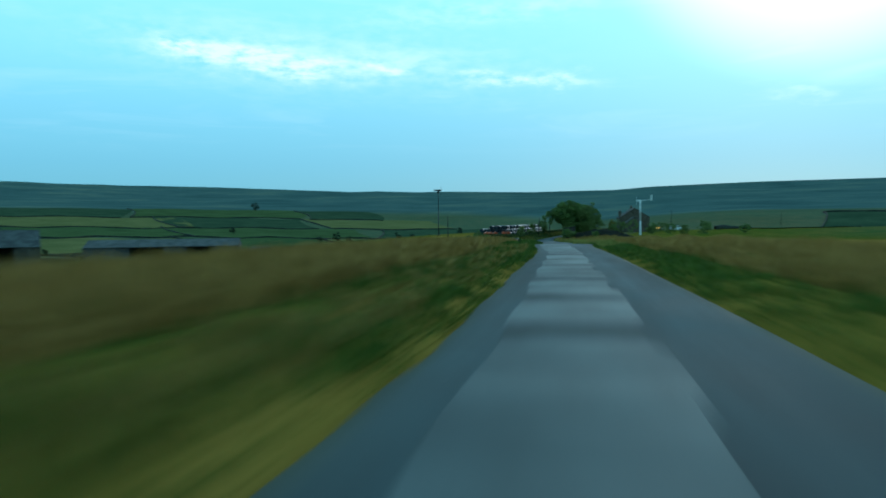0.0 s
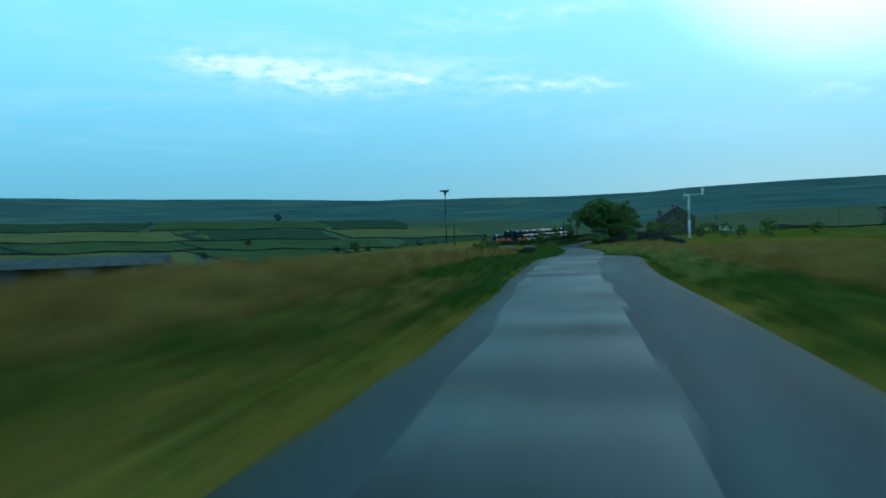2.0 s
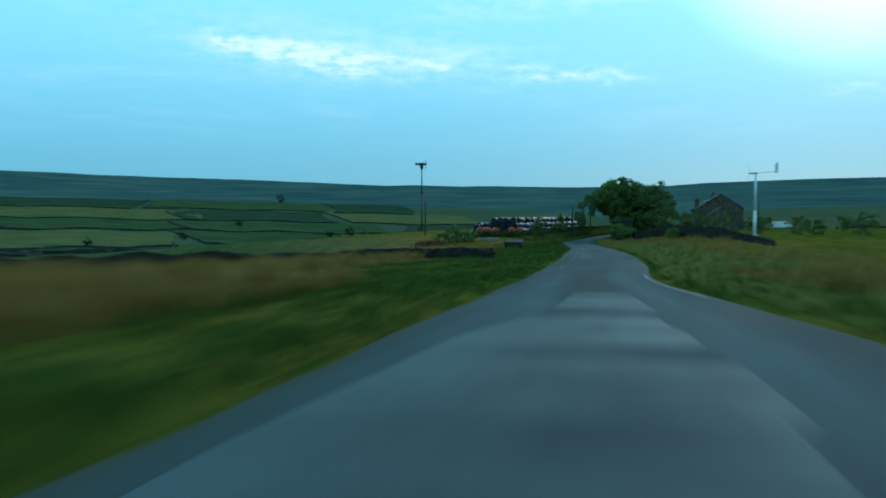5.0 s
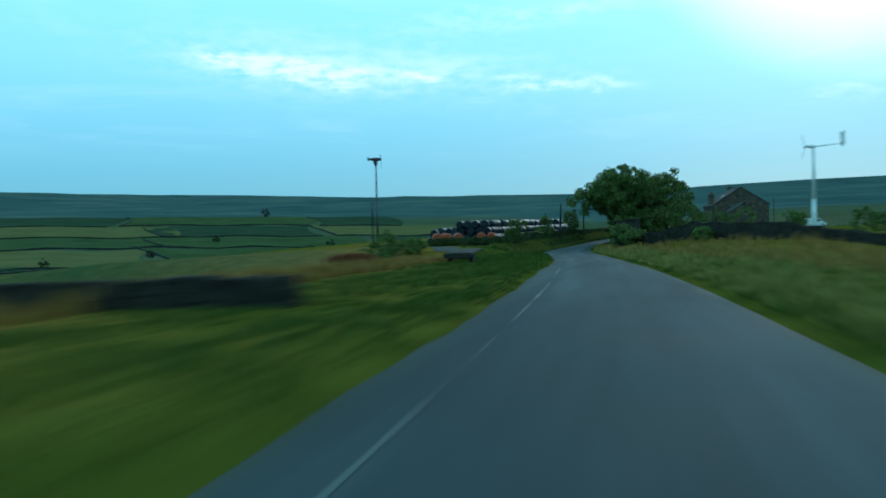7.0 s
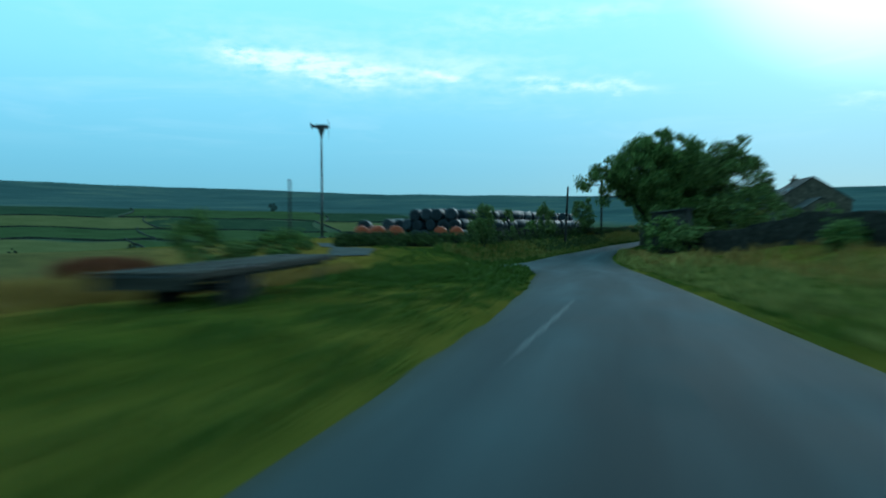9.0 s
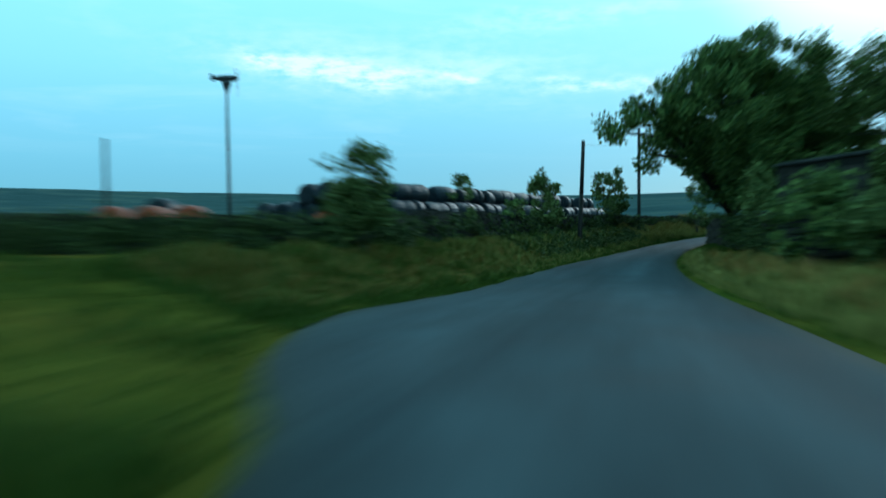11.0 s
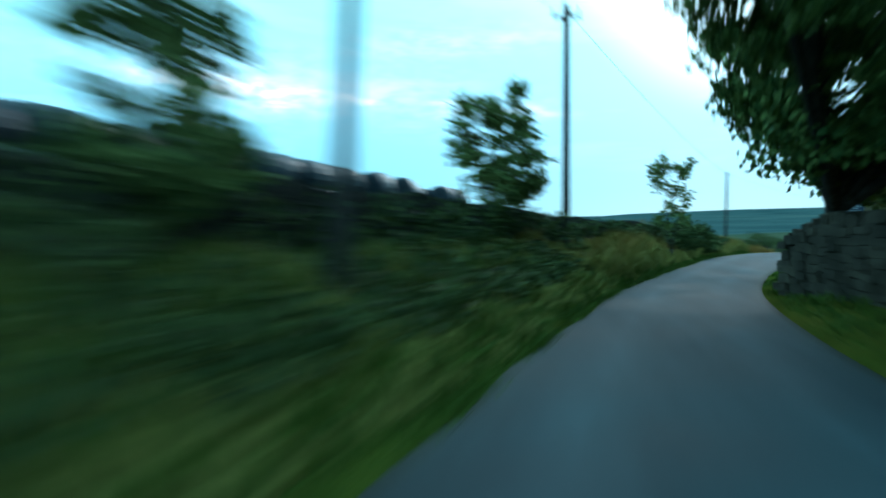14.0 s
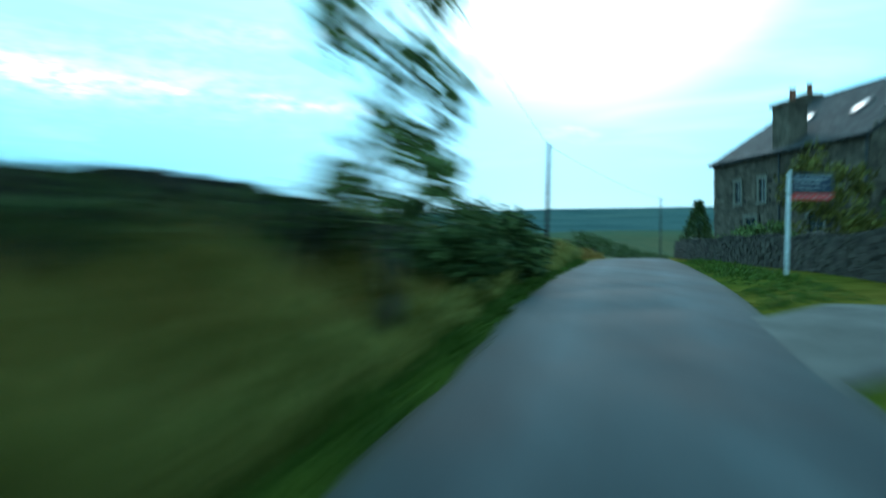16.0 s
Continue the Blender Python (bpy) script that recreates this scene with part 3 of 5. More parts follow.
def dry_wall(name, pts, height, label, seed, mat=M_stone, thick=0.5, big=1.0, singles=0, top_at=None, sink=0.15):
    """A dry stone wall along a line: a dark core, courses of stones on both faces, upright copings. singles: that many stones are objects of their own."""
    r = np.random.default_rng(seed)
    w = thing(name, 0, 0, 0, 0, label, "wall")
    line = polyline(pts, 0.34 * big)
    core_v, core_f, sv = [], [], []
    for k, (p, d) in enumerate(line):
        nrm = Vector((-d.y, d.x))
        z0 = z_at(p.x, p.y) - sink
        hh = (top_at(p.x, p.y) - z0 if top_at else height + sink) * (1 + 0.05 * math.sin(k * 0.37) + 0.04 * math.sin(k * 0.11 + 1))
        for s in (-1, 1):
            q = p + nrm * (s * thick * 0.38)
            core_v += [(q.x, q.y, z0), (q.x, q.y, z0 + hh - 0.12)]
        if k:
            b = 4 * (k - 1)
            core_f += [(b, b + 4, b + 5, b + 1), (b + 2, b + 3, b + 7, b + 6), (b + 1, b + 5, b + 7, b + 3)]
        ang = math.atan2(d.y, d.x)
        ca, sa = math.cos(ang), math.sin(ang)
        z = z0
        while z < z0 + hh - 0.14:
            ch = r.uniform(0.10, 0.19) * big
            for s in (-1, 1):
                l = r.uniform(0.26, 0.50) * big
                v = stone_shape(r, l, 0.22, ch * 0.93)
                off, sh = thick * 0.40 + r.uniform(-0.02, 0.04), r.uniform(-0.12, 0.12)
                X = p.x + ca * (v[:, 0] + sh) - sa * (v[:, 1] + s * off)
                Y = p.y + sa * (v[:, 0] + sh) + ca * (v[:, 1] + s * off)
                sv.append(np.stack([X, Y, z + ch / 2 + v[:, 2]], 1))
            z += ch
        for j in range(2):
            l = r.uniform(0.09, 0.17) * big
            hgt = r.uniform(0.20, 0.32)
            v = stone_shape(r, l, thick * 0.95, hgt)
            sh = (j - 0.5) * 0.17 * big
            X = p.x + ca * (v[:, 0] + sh) - sa * v[:, 1]
            Y = p.y + sa * (v[:, 0] + sh) + ca * v[:, 1]
            sv.append(np.stack([X, Y, z0 + hh - 0.12 + hgt / 2 + v[:, 2]], 1))
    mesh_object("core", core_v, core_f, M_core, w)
    if singles:
        pick = set(range(0, len(sv), max(1, len(sv) // singles)))
        for i in sorted(pick)[:singles]:
            mesh_object("stone", sv[i], BOX_F, mat, w)
        sv = [v for i, v in enumerate(sv) if i not in pick]
    n = len(sv)
    faces = (BOX_F[None] + 8 * np.arange(n)[:, None, None]).reshape(-1, 4)
    st = mesh_object("stonework", np.concatenate(sv), faces, mat, w)
    tagged(st, kind="stuff")
    return w


HEDGE = [(-27.5, 214.0), (-22.5, 215.5), (-19.6, 218.5), (-18.9, 231), (-17.1, 243), (-14.4, 255), (-12.2, 260.9), (-8.8, 269.0), (-4.7, 281.5), (0.6, 299.5), (7.2, 318.5), (12.6, 332)]


def bank_top(x, y):
    """Height of the bank wall's top along the road."""
    low = z_at(x, y) + 0.78 + 0.34 * min(1, max(0, (y - 218) / 6)) - 0.14 * float(sstep(237, 243, y))
    far_end = -3.52 - 0.45 * float(sstep(268, 276, y))
    w = float(sstep(256, 263, y))
    return low * (1 - w) + max(far_end, z_at(x, y) + 0.45 - 0.5 * float(sstep(300, 326, y))) * w


dry_wall("field_wall", HEDGE, 1.15, "dark overgrown dry stone wall on a grassy bank", 11, M_blackstone, top_at=bank_top)
dry_wall("field_wall", [(-12.2, 141.5), (-20, 140.6), (-34, 139), (-60, 136)], 0.95, "low dark dry stone wall across a field", 12, M_blackstone, top_at=lambda x, y: max(z_at(x, y) + 0.5, -3.15 - 0.02 * (-12 - x)))
dry_wall("field_wall", [(9.7, 171), (9.2, 175), (5.5, 200), (1.0, 216), (-4.3, 226.3)], 1.35, "dark lichened dry stone wall beside rough grass", 13, M_blackstone, top_at=lambda x, y: float(np.interp(y, [171, 180, 191, 213, 219, 226.3], [-3.35, -2.95, -2.55, -2.5, -3.2, -4.05])))
dry_wall("garden_wall", [(2.6, 270.9), (4.4, 277.5), (6.2, 284), (9.6, 299), (11.6, 306.5), (15, 317)], 1.02, "coursed gritstone garden wall along the verge", 14, singles=220)
dry_wall("roadside_wall", [(-7.3, 252.6), (-6.3, 246), (-5.9, 239), (-6.0, 233.4)], 1.5, "tall gritstone wall with rounded end under trees", 15, M_darkstone, big=1.25, singles=60, top_at=lambda x, y: -4.0 + 0.02 * (252.6 - y) - 0.25 * float(sstep(251.4, 252.6, y)))

# ---- poles and cables ----
def utility_pole(x, y, top, lean=0.0, arm=False):
    z = z_at(x, y)
    h = top - z
    u = thing("utility_pole", x, y, z, 0, "weathered wooden utility pole beside a wall", "utility pole", "roadside poles")
    u.matrix_world = pose(x, y, z, 0, lean, 0)
    part("shaft", tube(tube(bmesh.new(), (0, 0, -0.4), (0, 0, h * 0.5), 0.135, 0.12, 12), (0, 0, h * 0.5), (0, 0, h), 0.12, 0.10, 12), M_pole, u, smooth=True)
    part("cap", tube(bmesh.new(), (0, 0, h), (0, 0, h + 0.05), 0.115, 0.05, 12), M_dark, u)
    if arm:
        part("crossarm", box(bmesh.new(), 0, 0, h - 0.35, 0.9, 0.09, 0.1, 0.01), M_pole, u)
        for s in (-0.4, 0.4):
            part("insulator", tube(tube(bmesh.new(), (s, 0, h - 0.3), (s, 0, h - 0.2), 0.03), (s, 0, h - 0.2), (s, 0, h - 0.1), 0.05, 0.035), M_white, u)
    return Vector((x, y, z)), h


POLES = [(-43.1, 238.5, 1.8, 0, False), (-14.94, 243.3, 0.85, 2.6, False), (-12.2, 259.2, 3.25, 0.4, True), (2.75, 307.8, 2.4, 1.5, False), (40.4, 388.1, 3.9, 0.5, False), (110, 470, 3.0, 0, False)]
for p in POLES:
    utility_pole(*p)


def cable(a, b, sag):
    c = bpy.data.curves.new("cable", "CURVE")
    c.dimensions, c.bevel_depth, c.bevel_resolution = "3D", 0.009, 1
    s = c.splines.new("POLY")
    s.points.add(16)
    for i in range(17):
        t = i / 16
        q = Vector(a).lerp(Vector(b), t)
        s.points[i].co = (q.x, q.y, q.z - sag * 4 * t * (1 - t), 1)
    c.materials.append(M_dark)
    return tagged(new("overhead_cable", c), "thin black overhead cable strung between poles", "cable", "overhead cables")


tips = [(x + math.sin(radians(l)) * 7, y, t - 0.15) for x, y, t, l, _ in POLES]
for a, b in zip(tips[1:], tips[2:]):
    cable(a, b, 0.5)

# ---- wind turbines ----
def lattice_turbine(x, y, top):
    z = z_at(x, y)
    h = top - z
    u = thing("wind_turbine", x, y, z, 205, "dark small wind turbine on a slender mast", "wind turbine")
    part("mast", tube(tube(bmesh.new(), (0, 0, -0.4), (0, 0, h * 0.55), 0.20, 0.15, 12), (0, 0, h * 0.55), (0, 0, h - 0.5), 0.15, 0.11, 12), M_dark, u, smooth=True)
    part("base_plate", box(bmesh.new(), 0, 0, 0.05, 1.1, 1.1, 0.25, 0.03), M_gravel, u)
    part("yaw_bearing", tube(tube(bmesh.new(), (0, 0, h - 1.45), (0, 0, h - 0.5), 0.12, 0.46), (0, 0, h - 0.5), (0, 0, h - 0.2), 0.46, 0.3), M_dark, u, "flared dark steel head bracket")
    nac = part("nacelle", tube(tube(tube(bmesh.new(), (-0.95, 0, h), (-0.6, 0, h), 0.2, 0.33, 12), (-0.6, 0, h), (0.7, 0, h), 0.33, 0.28, 12), (0.7, 0, h), (1.2, 0, h), 0.28, 0.12, 12), M_dark, u, smooth=True)
    part("tail_vane", box(box(bmesh.new(), 1.35, 0, h + 0.05, 0.34, 0.04, 0.7, 0.01), 1.2, 0, h, 0.5, 0.06, 0.1), M_dark, u)
    hub = part("hub", tube(bmesh.new(), (-1.15, 0, h), (-0.9, 0, h), 0.06, 0.2, 10), M_dark, u)
    for k in range(3):
        a = radians(50 + 120 * k)
        bm = bmesh.new()
        m = pose(-1.0, 0, h) @ Matrix.Rotation(a, 4, "X")
        box(bm, 0, 0, 0.55, 0.05, 0.20, 0.9, 0.015, m)
        box(bm, 0, 0.02, 1.35, 0.03, 0.12, 0.9, 0.01, m)
        part("blade", bm, M_dark, hub)
    return u


def tail_turbine(x, y, top):
    z = z_at(x, y)
    h = top - z
    u = thing("wind_turbine", x, y, z, 0, "white small wind turbine with long tail boom", "wind turbine")
    part("mast", tube(tube(bmesh.new(), (0, 0, -0.4), (0, 0, h * 0.4), 0.24, 0.19, 16), (0, 0, h * 0.4), (0, 0, h), 0.19, 0.12, 16), M_white, u, smooth=True)
    part("base_flange", tube(bmesh.new(), (0, 0, 0), (0, 0, 0.08), 0.42, 0.42, 16), M_white, u)
    part("nacelle", tube(tube(bmesh.new(), (-0.85, 0, h), (-0.1, 0, h), 0.10, 0.19, 12), (-0.1, 0, h), (0.35, 0, h), 0.19, 0.08, 12), M_white, u, smooth=True)
    part("tail_boom", tube(bmesh.new(), (0.3, 0, h + 0.02), (2.9, 0, h + 0.25), 0.06, 0.045), M_white, u)
    bm = bmesh.new()
    box(bm, 2.95, 0, h + 0.75, 0.42, 0.03, 1.5, 0.012)
    part("tail_vane", bm, M_white, u)
    hub = part("hub", tube(bmesh.new(), (-1.0, 0, h), (-0.8, 0, h), 0.05, 0.15, 10), M_white, u)
    for k in range(3):
        m = pose(-0.9, 0, h) @ Matrix.Rotation(radians(90 + 120 * k), 4, "X")
        part("blade", box(box(bmesh.new(), 0, 0, 0.5, 0.03, 0.14, 0.9, 0.01, m), 0, 0.01, 1.2, 0.02, 0.09, 0.6, 0.008, m), M_white, hub)
    u.matrix_world = pose(x, y, z, 0, 0, 8)
    return u


lattice_turbine(-51.3, 265.5, 10.9)
tail_turbine(14.25, 213.9, 5.35)

# ---- wrapped bales ----
def bale(mat, label, group, name="wrapped_bale"):
    """One round bale lying along y, its base at the origin."""
    b = thing(name, 0, 0, 0, 0, label, "bale", group)
    bm = bmesh.new()
    prof = [(-0.62, 0.0), (-0.62, 0.40), (-0.60, 0.53), (-0.54, 0.60), (-0.2, 0.63), (0.2, 0.63), (0.54, 0.60), (0.60, 0.53), (0.62, 0.40), (0.62, 0.0)]
    seg, rings = 20, []
    r = random.Random(len(label))
    for y, rad in prof[1:-1]:
        rings.append([bm.verts.new((math.cos(6.2832 * k / seg) * rad * (1 + r.uniform(-0.012, 0.012)), y, 0.6 + math.sin(6.2832 * k / seg) * rad * (0.95 if k > seg / 2 else 1.0))) for k in range(seg)])
    for a, c in zip(rings, rings[1:]):
        for k in range(seg):
            bm.faces.new((a[k], a[(k + 1) % seg], c[(k + 1) % seg], c[k]))
    bm.faces.new(rings[0])
    bm.faces.new(rings[-1][::-1])
    bmesh.ops.recalc_face_normals(bm, faces=bm.faces)
    part("wrap", bm, mat, b, smooth=False)
    # the twist of film at one end
    part("film_tail", tube(bmesh.new(), (0.1, -0.62, 0.7), (0.16, -0.68, 0.55), 0.06, 0.02, 6), mat, b)
    return b


first = bale(M_wrap, "round bale in shiny black plastic wrap, stacked", "black silage bales")
used = False
BA, BD = Vector((-24.3, 237.2)), Vector((9.4, 42.0)).normalized()
BN = Vector((BD.y, -BD.x))
turn = math.degrees(math.atan2(BD.y, BD.x)) - 90
br = random.Random(3)
yard = -4.6
for i in range(31):
    cols = 8 if i < 3 else (6 if i < 5 else 3)
    for layer in range(3):
        if layer == 2 and (i in (20, 25) or i > 28):
            continue
        for c in range(cols - layer + (1 if layer == 2 and cols == 3 else 0)):
            if layer == 2 and br.uniform(0, 1) < (0.08 if 4 <= i <= 19 else 0.16):
                continue
            if layer == 2 and cols > 3 and c > cols - 5:
                continue
            q = BA + BD * (i * 1.3 + br.uniform(-0.16, 0.16)) - BN * (c * 1.27 + layer * 0.63 + br.uniform(-0.16, 0.16))
            tip = 7 if layer else 0
            m = pose(q.x, q.y, yard + layer * (1.02 + br.uniform(-0.05, 0.03)), br.uniform(-tip, tip), br.uniform(-tip, tip), turn + br.uniform(-16, 16))
            if not used:
                first.matrix_world = m
                used = True
            else:
                copy_thing(first, m)
for x, y, layer, a in ((-29.9, 226.0, 0, 14), (-30.9, 227.0, 0, 18), (-30.3, 226.6, 1, 10)):
    copy_thing(first, pose(x, y, -4.75 + layer * 1.02, 0, 0, a))
orange = bale(M_orange, "round bale in orange plastic wrap by the hedge", "orange bales")
spots = [(-28.8, 221.8, 20), (-27.5, 222.2, 15), (-26.2, 222.6, 18), (-28.2, 223.4, 20), (-24.6, 230.4, 12), (-23.3, 231.0, 12)]
for k, (x, y, a) in enumerate(spots):
    m = pose(x, y, -4.2 if k < 4 else -4.3, 0, 0, a)
    if k == 0:
        orange.matrix_world = m
    else:
        copy_thing(orange, m)

# ---- flatbed trailer on the verge ----
def trailer():
    z = z_at(-16.7, 181.5)
    u = thing("flatbed_trailer", -16.75, 181.8, z, 5.5, "long empty flatbed farm trailer with grey boards", "trailer")
    for k in range(7):
        part("deck_board", box(bmesh.new(), -0.81 + k * 0.27, 0, 0.86 + 0.006 * (k % 3), 0.25, 9.2, 0.05, 0.008), M_timber, u)
    for s in (-0.6, 0.6):
        part("chassis_rail", box(bmesh.new(), s, 0, 0.72, 0.09, 9.0, 0.2, 0.01), M_dark, u)
    for s in (-4.55, 4.55):
        part("end_beam", box(bmesh.new(), 0, s, 0.79, 1.9, 0.09, 0.16, 0.01), M_dark, u)
    # Dark boards added to stand in for the shadow under the deck.
    part("tail_board", box(bmesh.new(), 0, -4.64, 0.68, 1.9, 0.05, 0.26, 0.01), M_timber, u, "dark tail board standing in for shade")
    for s in (-0.93, 0.93):
        part("side_board", box(bmesh.new(), s, 0, 0.79, 0.05, 9.1, 0.10, 0.008), M_timber, u, "dark side boards standing in for shade")
        for k in range(2):
            part("mudguard", box(bmesh.new(), s * 0.86, -2.6 + 0.9 * k, 0.87, 0.32, 0.8, 0.03, 0.01), M_dark, u)
    part("drawbar", tube(tube(bmesh.new(), (-0.6, 4.5, 0.7), (0, 6.2, 0.55), 0.06), (0.6, 4.5, 0.7), (0, 6.2, 0.55), 0.06), M_dark, u)
    part("jack_leg", tube(bmesh.new(), (0, 5.9, 0), (0, 5.9, 0.6), 0.05), M_dark, u)
    part("axle", tube(tube(bmesh.new(), (-1.0, -2.6, 0.42), (1.0, -2.6, 0.42), 0.05), (-1.0, -1.7, 0.42), (1.0, -1.7, 0.42), 0.05), M_dark, u)
    for sx in (-0.8, 0.8):
        for sy in (-2.6, -1.7):
            wh = part("wheel", tube(bmesh.new(), (sx - 0.06, sy, 0.42), (sx + 0.06, sy, 0.42), 0.22, 0.22, 16), M_dark, u)
            bm = bmesh.new()
            tube(bm, (sx - 0.13, sy, 0.42), (sx + 0.13, sy, 0.42), 0.42, 0.42, 20)
            bmesh.ops.bevel(bm, geom=list(bm.edges), offset=0.04, segments=1, affect="EDGES")
            part("tyre", bm, M_tyre, wh)


trailer()

# ---- trees, shrubs, hedges ----
def leaves(r, centres, radii, per, size, flat=0.8, wind=0.0):
    """Many small folded leaves in clumps: vertices and faces."""
    n = len(centres) * per
    c = np.repeat(np.asarray(centres), per, 0)
    rad = np.repeat(np.asarray(radii), per)
    d = r.normal(size=(n, 3))
    d /= np.linalg.norm(d, axis=1)[:, None]
    pos = c + d * (rad * r.uniform(0.25, 1.0, n) ** 0.6)[:, None] * (1, 1, flat)
    a = r.normal(size=(n, 3)) + (wind, wind * 0.3, 0.1)
    a /= np.linalg.norm(a, axis=1)[:, None]
    b = np.cross(a, r.normal(size=(n, 3)))
    b /= np.linalg.norm(b, axis=1)[:, None]
    nn = np.cross(a, b)
    s = (size * r.uniform(0.6, 1.35, n))[:, None]
    v = np.stack([pos, pos + a * s * 0.5 + b * s * 0.36 + nn * s * 0.08, pos + a * s * 1.05, pos + a * s * 0.5 - b * s * 0.36 + nn * s * 0.08], 1).reshape(-1, 3)
    k = 4 * np.arange(n)[:, None]
    return v, np.concatenate([k + (0, 1, 2), k + (0, 2, 3)], 0)


def tree(x, y, height, blobs, label, mat, seed, trunk_r=0.25, per=70, size=0.26, clumps=60, clump_r=0.7, group="", base=None, stems=1, name="tree", wind=0.35, limbs=True):
    """A tapered trunk, limbs to every blob of the crown, and clumps of leaves on the blobs' shells. blobs: (dx, dy, dz, rx, ry, rz)."""
    r = np.random.default_rng(seed)
    z = z_at(x, y) if base is None else base
    u = thing(name, x, y, z, 0, label, "tree" if name == "tree" else "shrub", group)
    bm = bmesh.new()
    fork = min(b[2] - b[5] * 0.5 for b in blobs)
    for k in range(stems):
        ox, oy = (0.25 * math.cos(k * 2.1), 0.25 * math.sin(k * 2.1)) if stems > 1 else (0, 0)
        pts = [Vector((ox * t, oy * t, -0.3 + (fork + 0.3) * t)) + Vector((0.15 * math.sin(3 * t + seed), 0.12 * math.cos(2 * t + seed) - 0.12, 0)) * t for t in (0, 0.3, 0.65, 1)]
        for i in range(3):
            tube(bm, pts[i], pts[i + 1], trunk_r * (1 - 0.15 * i) * (1.25 if i == 0 else 1), trunk_r * (1 - 0.15 * (i + 1)), 8)
    part("trunk", bm, M_bark, u, smooth=True)
    C, R = [], []
    tot = sum(b[3] * b[4] + b[3] * b[5] for b in blobs)
    for b in blobs:
        c0 = Vector(b[:3])
        n = max(4, int(clumps * (b[3] * b[4] + b[3] * b[5]) / tot))
        if limbs:
            bm = bmesh.new()
            start = pts[-1]
            mid = start.lerp(c0, 0.5) + Vector((0, 0, 0.12 * b[5] + 0.14 * math.hypot(c0.x, c0.y)))
            tube(bm, start - Vector((0, 0, 0.2)), mid, trunk_r * 0.36, trunk_r * 0.22, 6)
            tube(bm, mid, c0, trunk_r * 0.22, trunk_r * 0.1, 6)
            for j in range(4):
                e2 = c0 + Vector((r.normal() * b[3] * 0.5, r.normal() * b[4] * 0.5, r.uniform(-0.2, 0.7) * b[5]))
                tube(bm, mid.lerp(c0, 0.5 + 0.5 * r.uniform()), e2, trunk_r * 0.18, trunk_r * 0.05, 5)
            part("limb", bm, M_bark, u)
        for j in range(n):
            d = r.normal(size=3)
            d /= np.linalg.norm(d)
            f = r.uniform(0.45, 1.0) ** 0.5
            C.append((b[0] + d[0] * b[3] * f, b[1] + d[1] * b[4] * f, b[2] + d[2] * b[5] * f))
            R.append(clump_r * r.uniform(0.6, 1.3))
    v, f = leaves(r, C, R, per, size, wind=wind)
    mesh_object("crown", v, f, mat, u)
    return u


tree(-5.9, 254.2, 11, [(0.1, -6.7, 7.2, 5.2, 5.5, 3.6), (-1.4, -12.2, 7.8, 3.4, 3.8, 2.6), (-5.1, -12.3, 6.9, 1.5, 2.2, 1.3), (-7.1, -14.6, 6.1, 0.6, 1.3, 0.35), (-5.1, -11.7, 5.0, 0.3, 0.5, 0.6), (2.9, -2.7, 3.0, 3.0, 4.0, 2.0), (4.1, -9.2, 2.8, 2.6, 4.5, 1.8), (-2.7, -4.7, 6.0, 1.5, 2.0, 1.5), (-1.7, 0.8, 5.4, 1.2, 1.6, 1.2), (-0.7, -0.6, 3.8, 1.5, 1.8, 1.2), (0.1, -1.8, 3.2, 1.5, 1.9, 1.0), (-0.7, 0.3, 3.0, 0.5, 0.9, 0.5), (1.3, 3.6, 3.0, 0.6, 0.8, 0.4), (-1.4, -2.4, 4.9, 1.4, 1.8, 1.3), (0.6, -4.5, 4.2, 1.6, 2.2, 1.6), (3.5, -4.7, 5.8, 4.2, 5.0, 3.6), (2.1, 0.3, 7.7, 4.2, 4.0, 3.4), (0.8, -11.2, 9.4, 3.4, 3.4, 2.0), (2.3, -9.7, 4.8, 4.2, 4.2, 2.8)],
     "large dark green broadleaf tree overhanging the road", M_leaf, 21, 0.42, 135, 0.205, 960, 0.66)
tree(0.6, 241.6, 9, [(0, 0, 5.6, 3.6, 3.6, 3.2), (-0.8, -1.5, 7.8, 2.0, 2.2, 2.0), (1.2, 0.5, 8.4, 1.6, 1.6, 1.8), (1.6, -1.0, 3.4, 3.0, 3.0, 2.4)],
     "lighter green leafy tree behind a stone wall", M_leaf_light, 22, 0.3, 90, 0.24, 190, 0.72)
tree(-5.2, 236.6, 4, [(0, 0, 2.4, 1.9, 2.2, 1.9), (0.8, -2.0, 2.0, 1.5, 1.7, 1.5)], "dense green shrub against a stone wall", M_leaf_light, 23, 0.1, 60, 0.2, 36, 0.55, name="shrub")
tree(-18.6, 219.4, 3, [(0, 0, 2.1, 0.95, 0.95, 1.0), (0.2, 0.1, 3.0, 0.55, 0.55, 0.6), (-0.3, 0.2, 1.2, 1.0, 1.0, 0.8), (0.1, 0, 1.7, 0.9, 0.9, 0.9)], "young green ash sapling in the hedge", M_leaf_light, 24, 0.06, 44, 0.16, 80, 0.36, "hedge saplings", stems=2)
tree(-18.85, 231.8, 2.6, [(0, 0, 2.2, 0.5, 0.5, 0.75), (0, 0, 1.2, 0.6, 0.6, 0.6)], "small slim sapling growing by the wall", M_leaf_light, 25, 0.05, 45, 0.16, 18, 0.26, "hedge saplings")
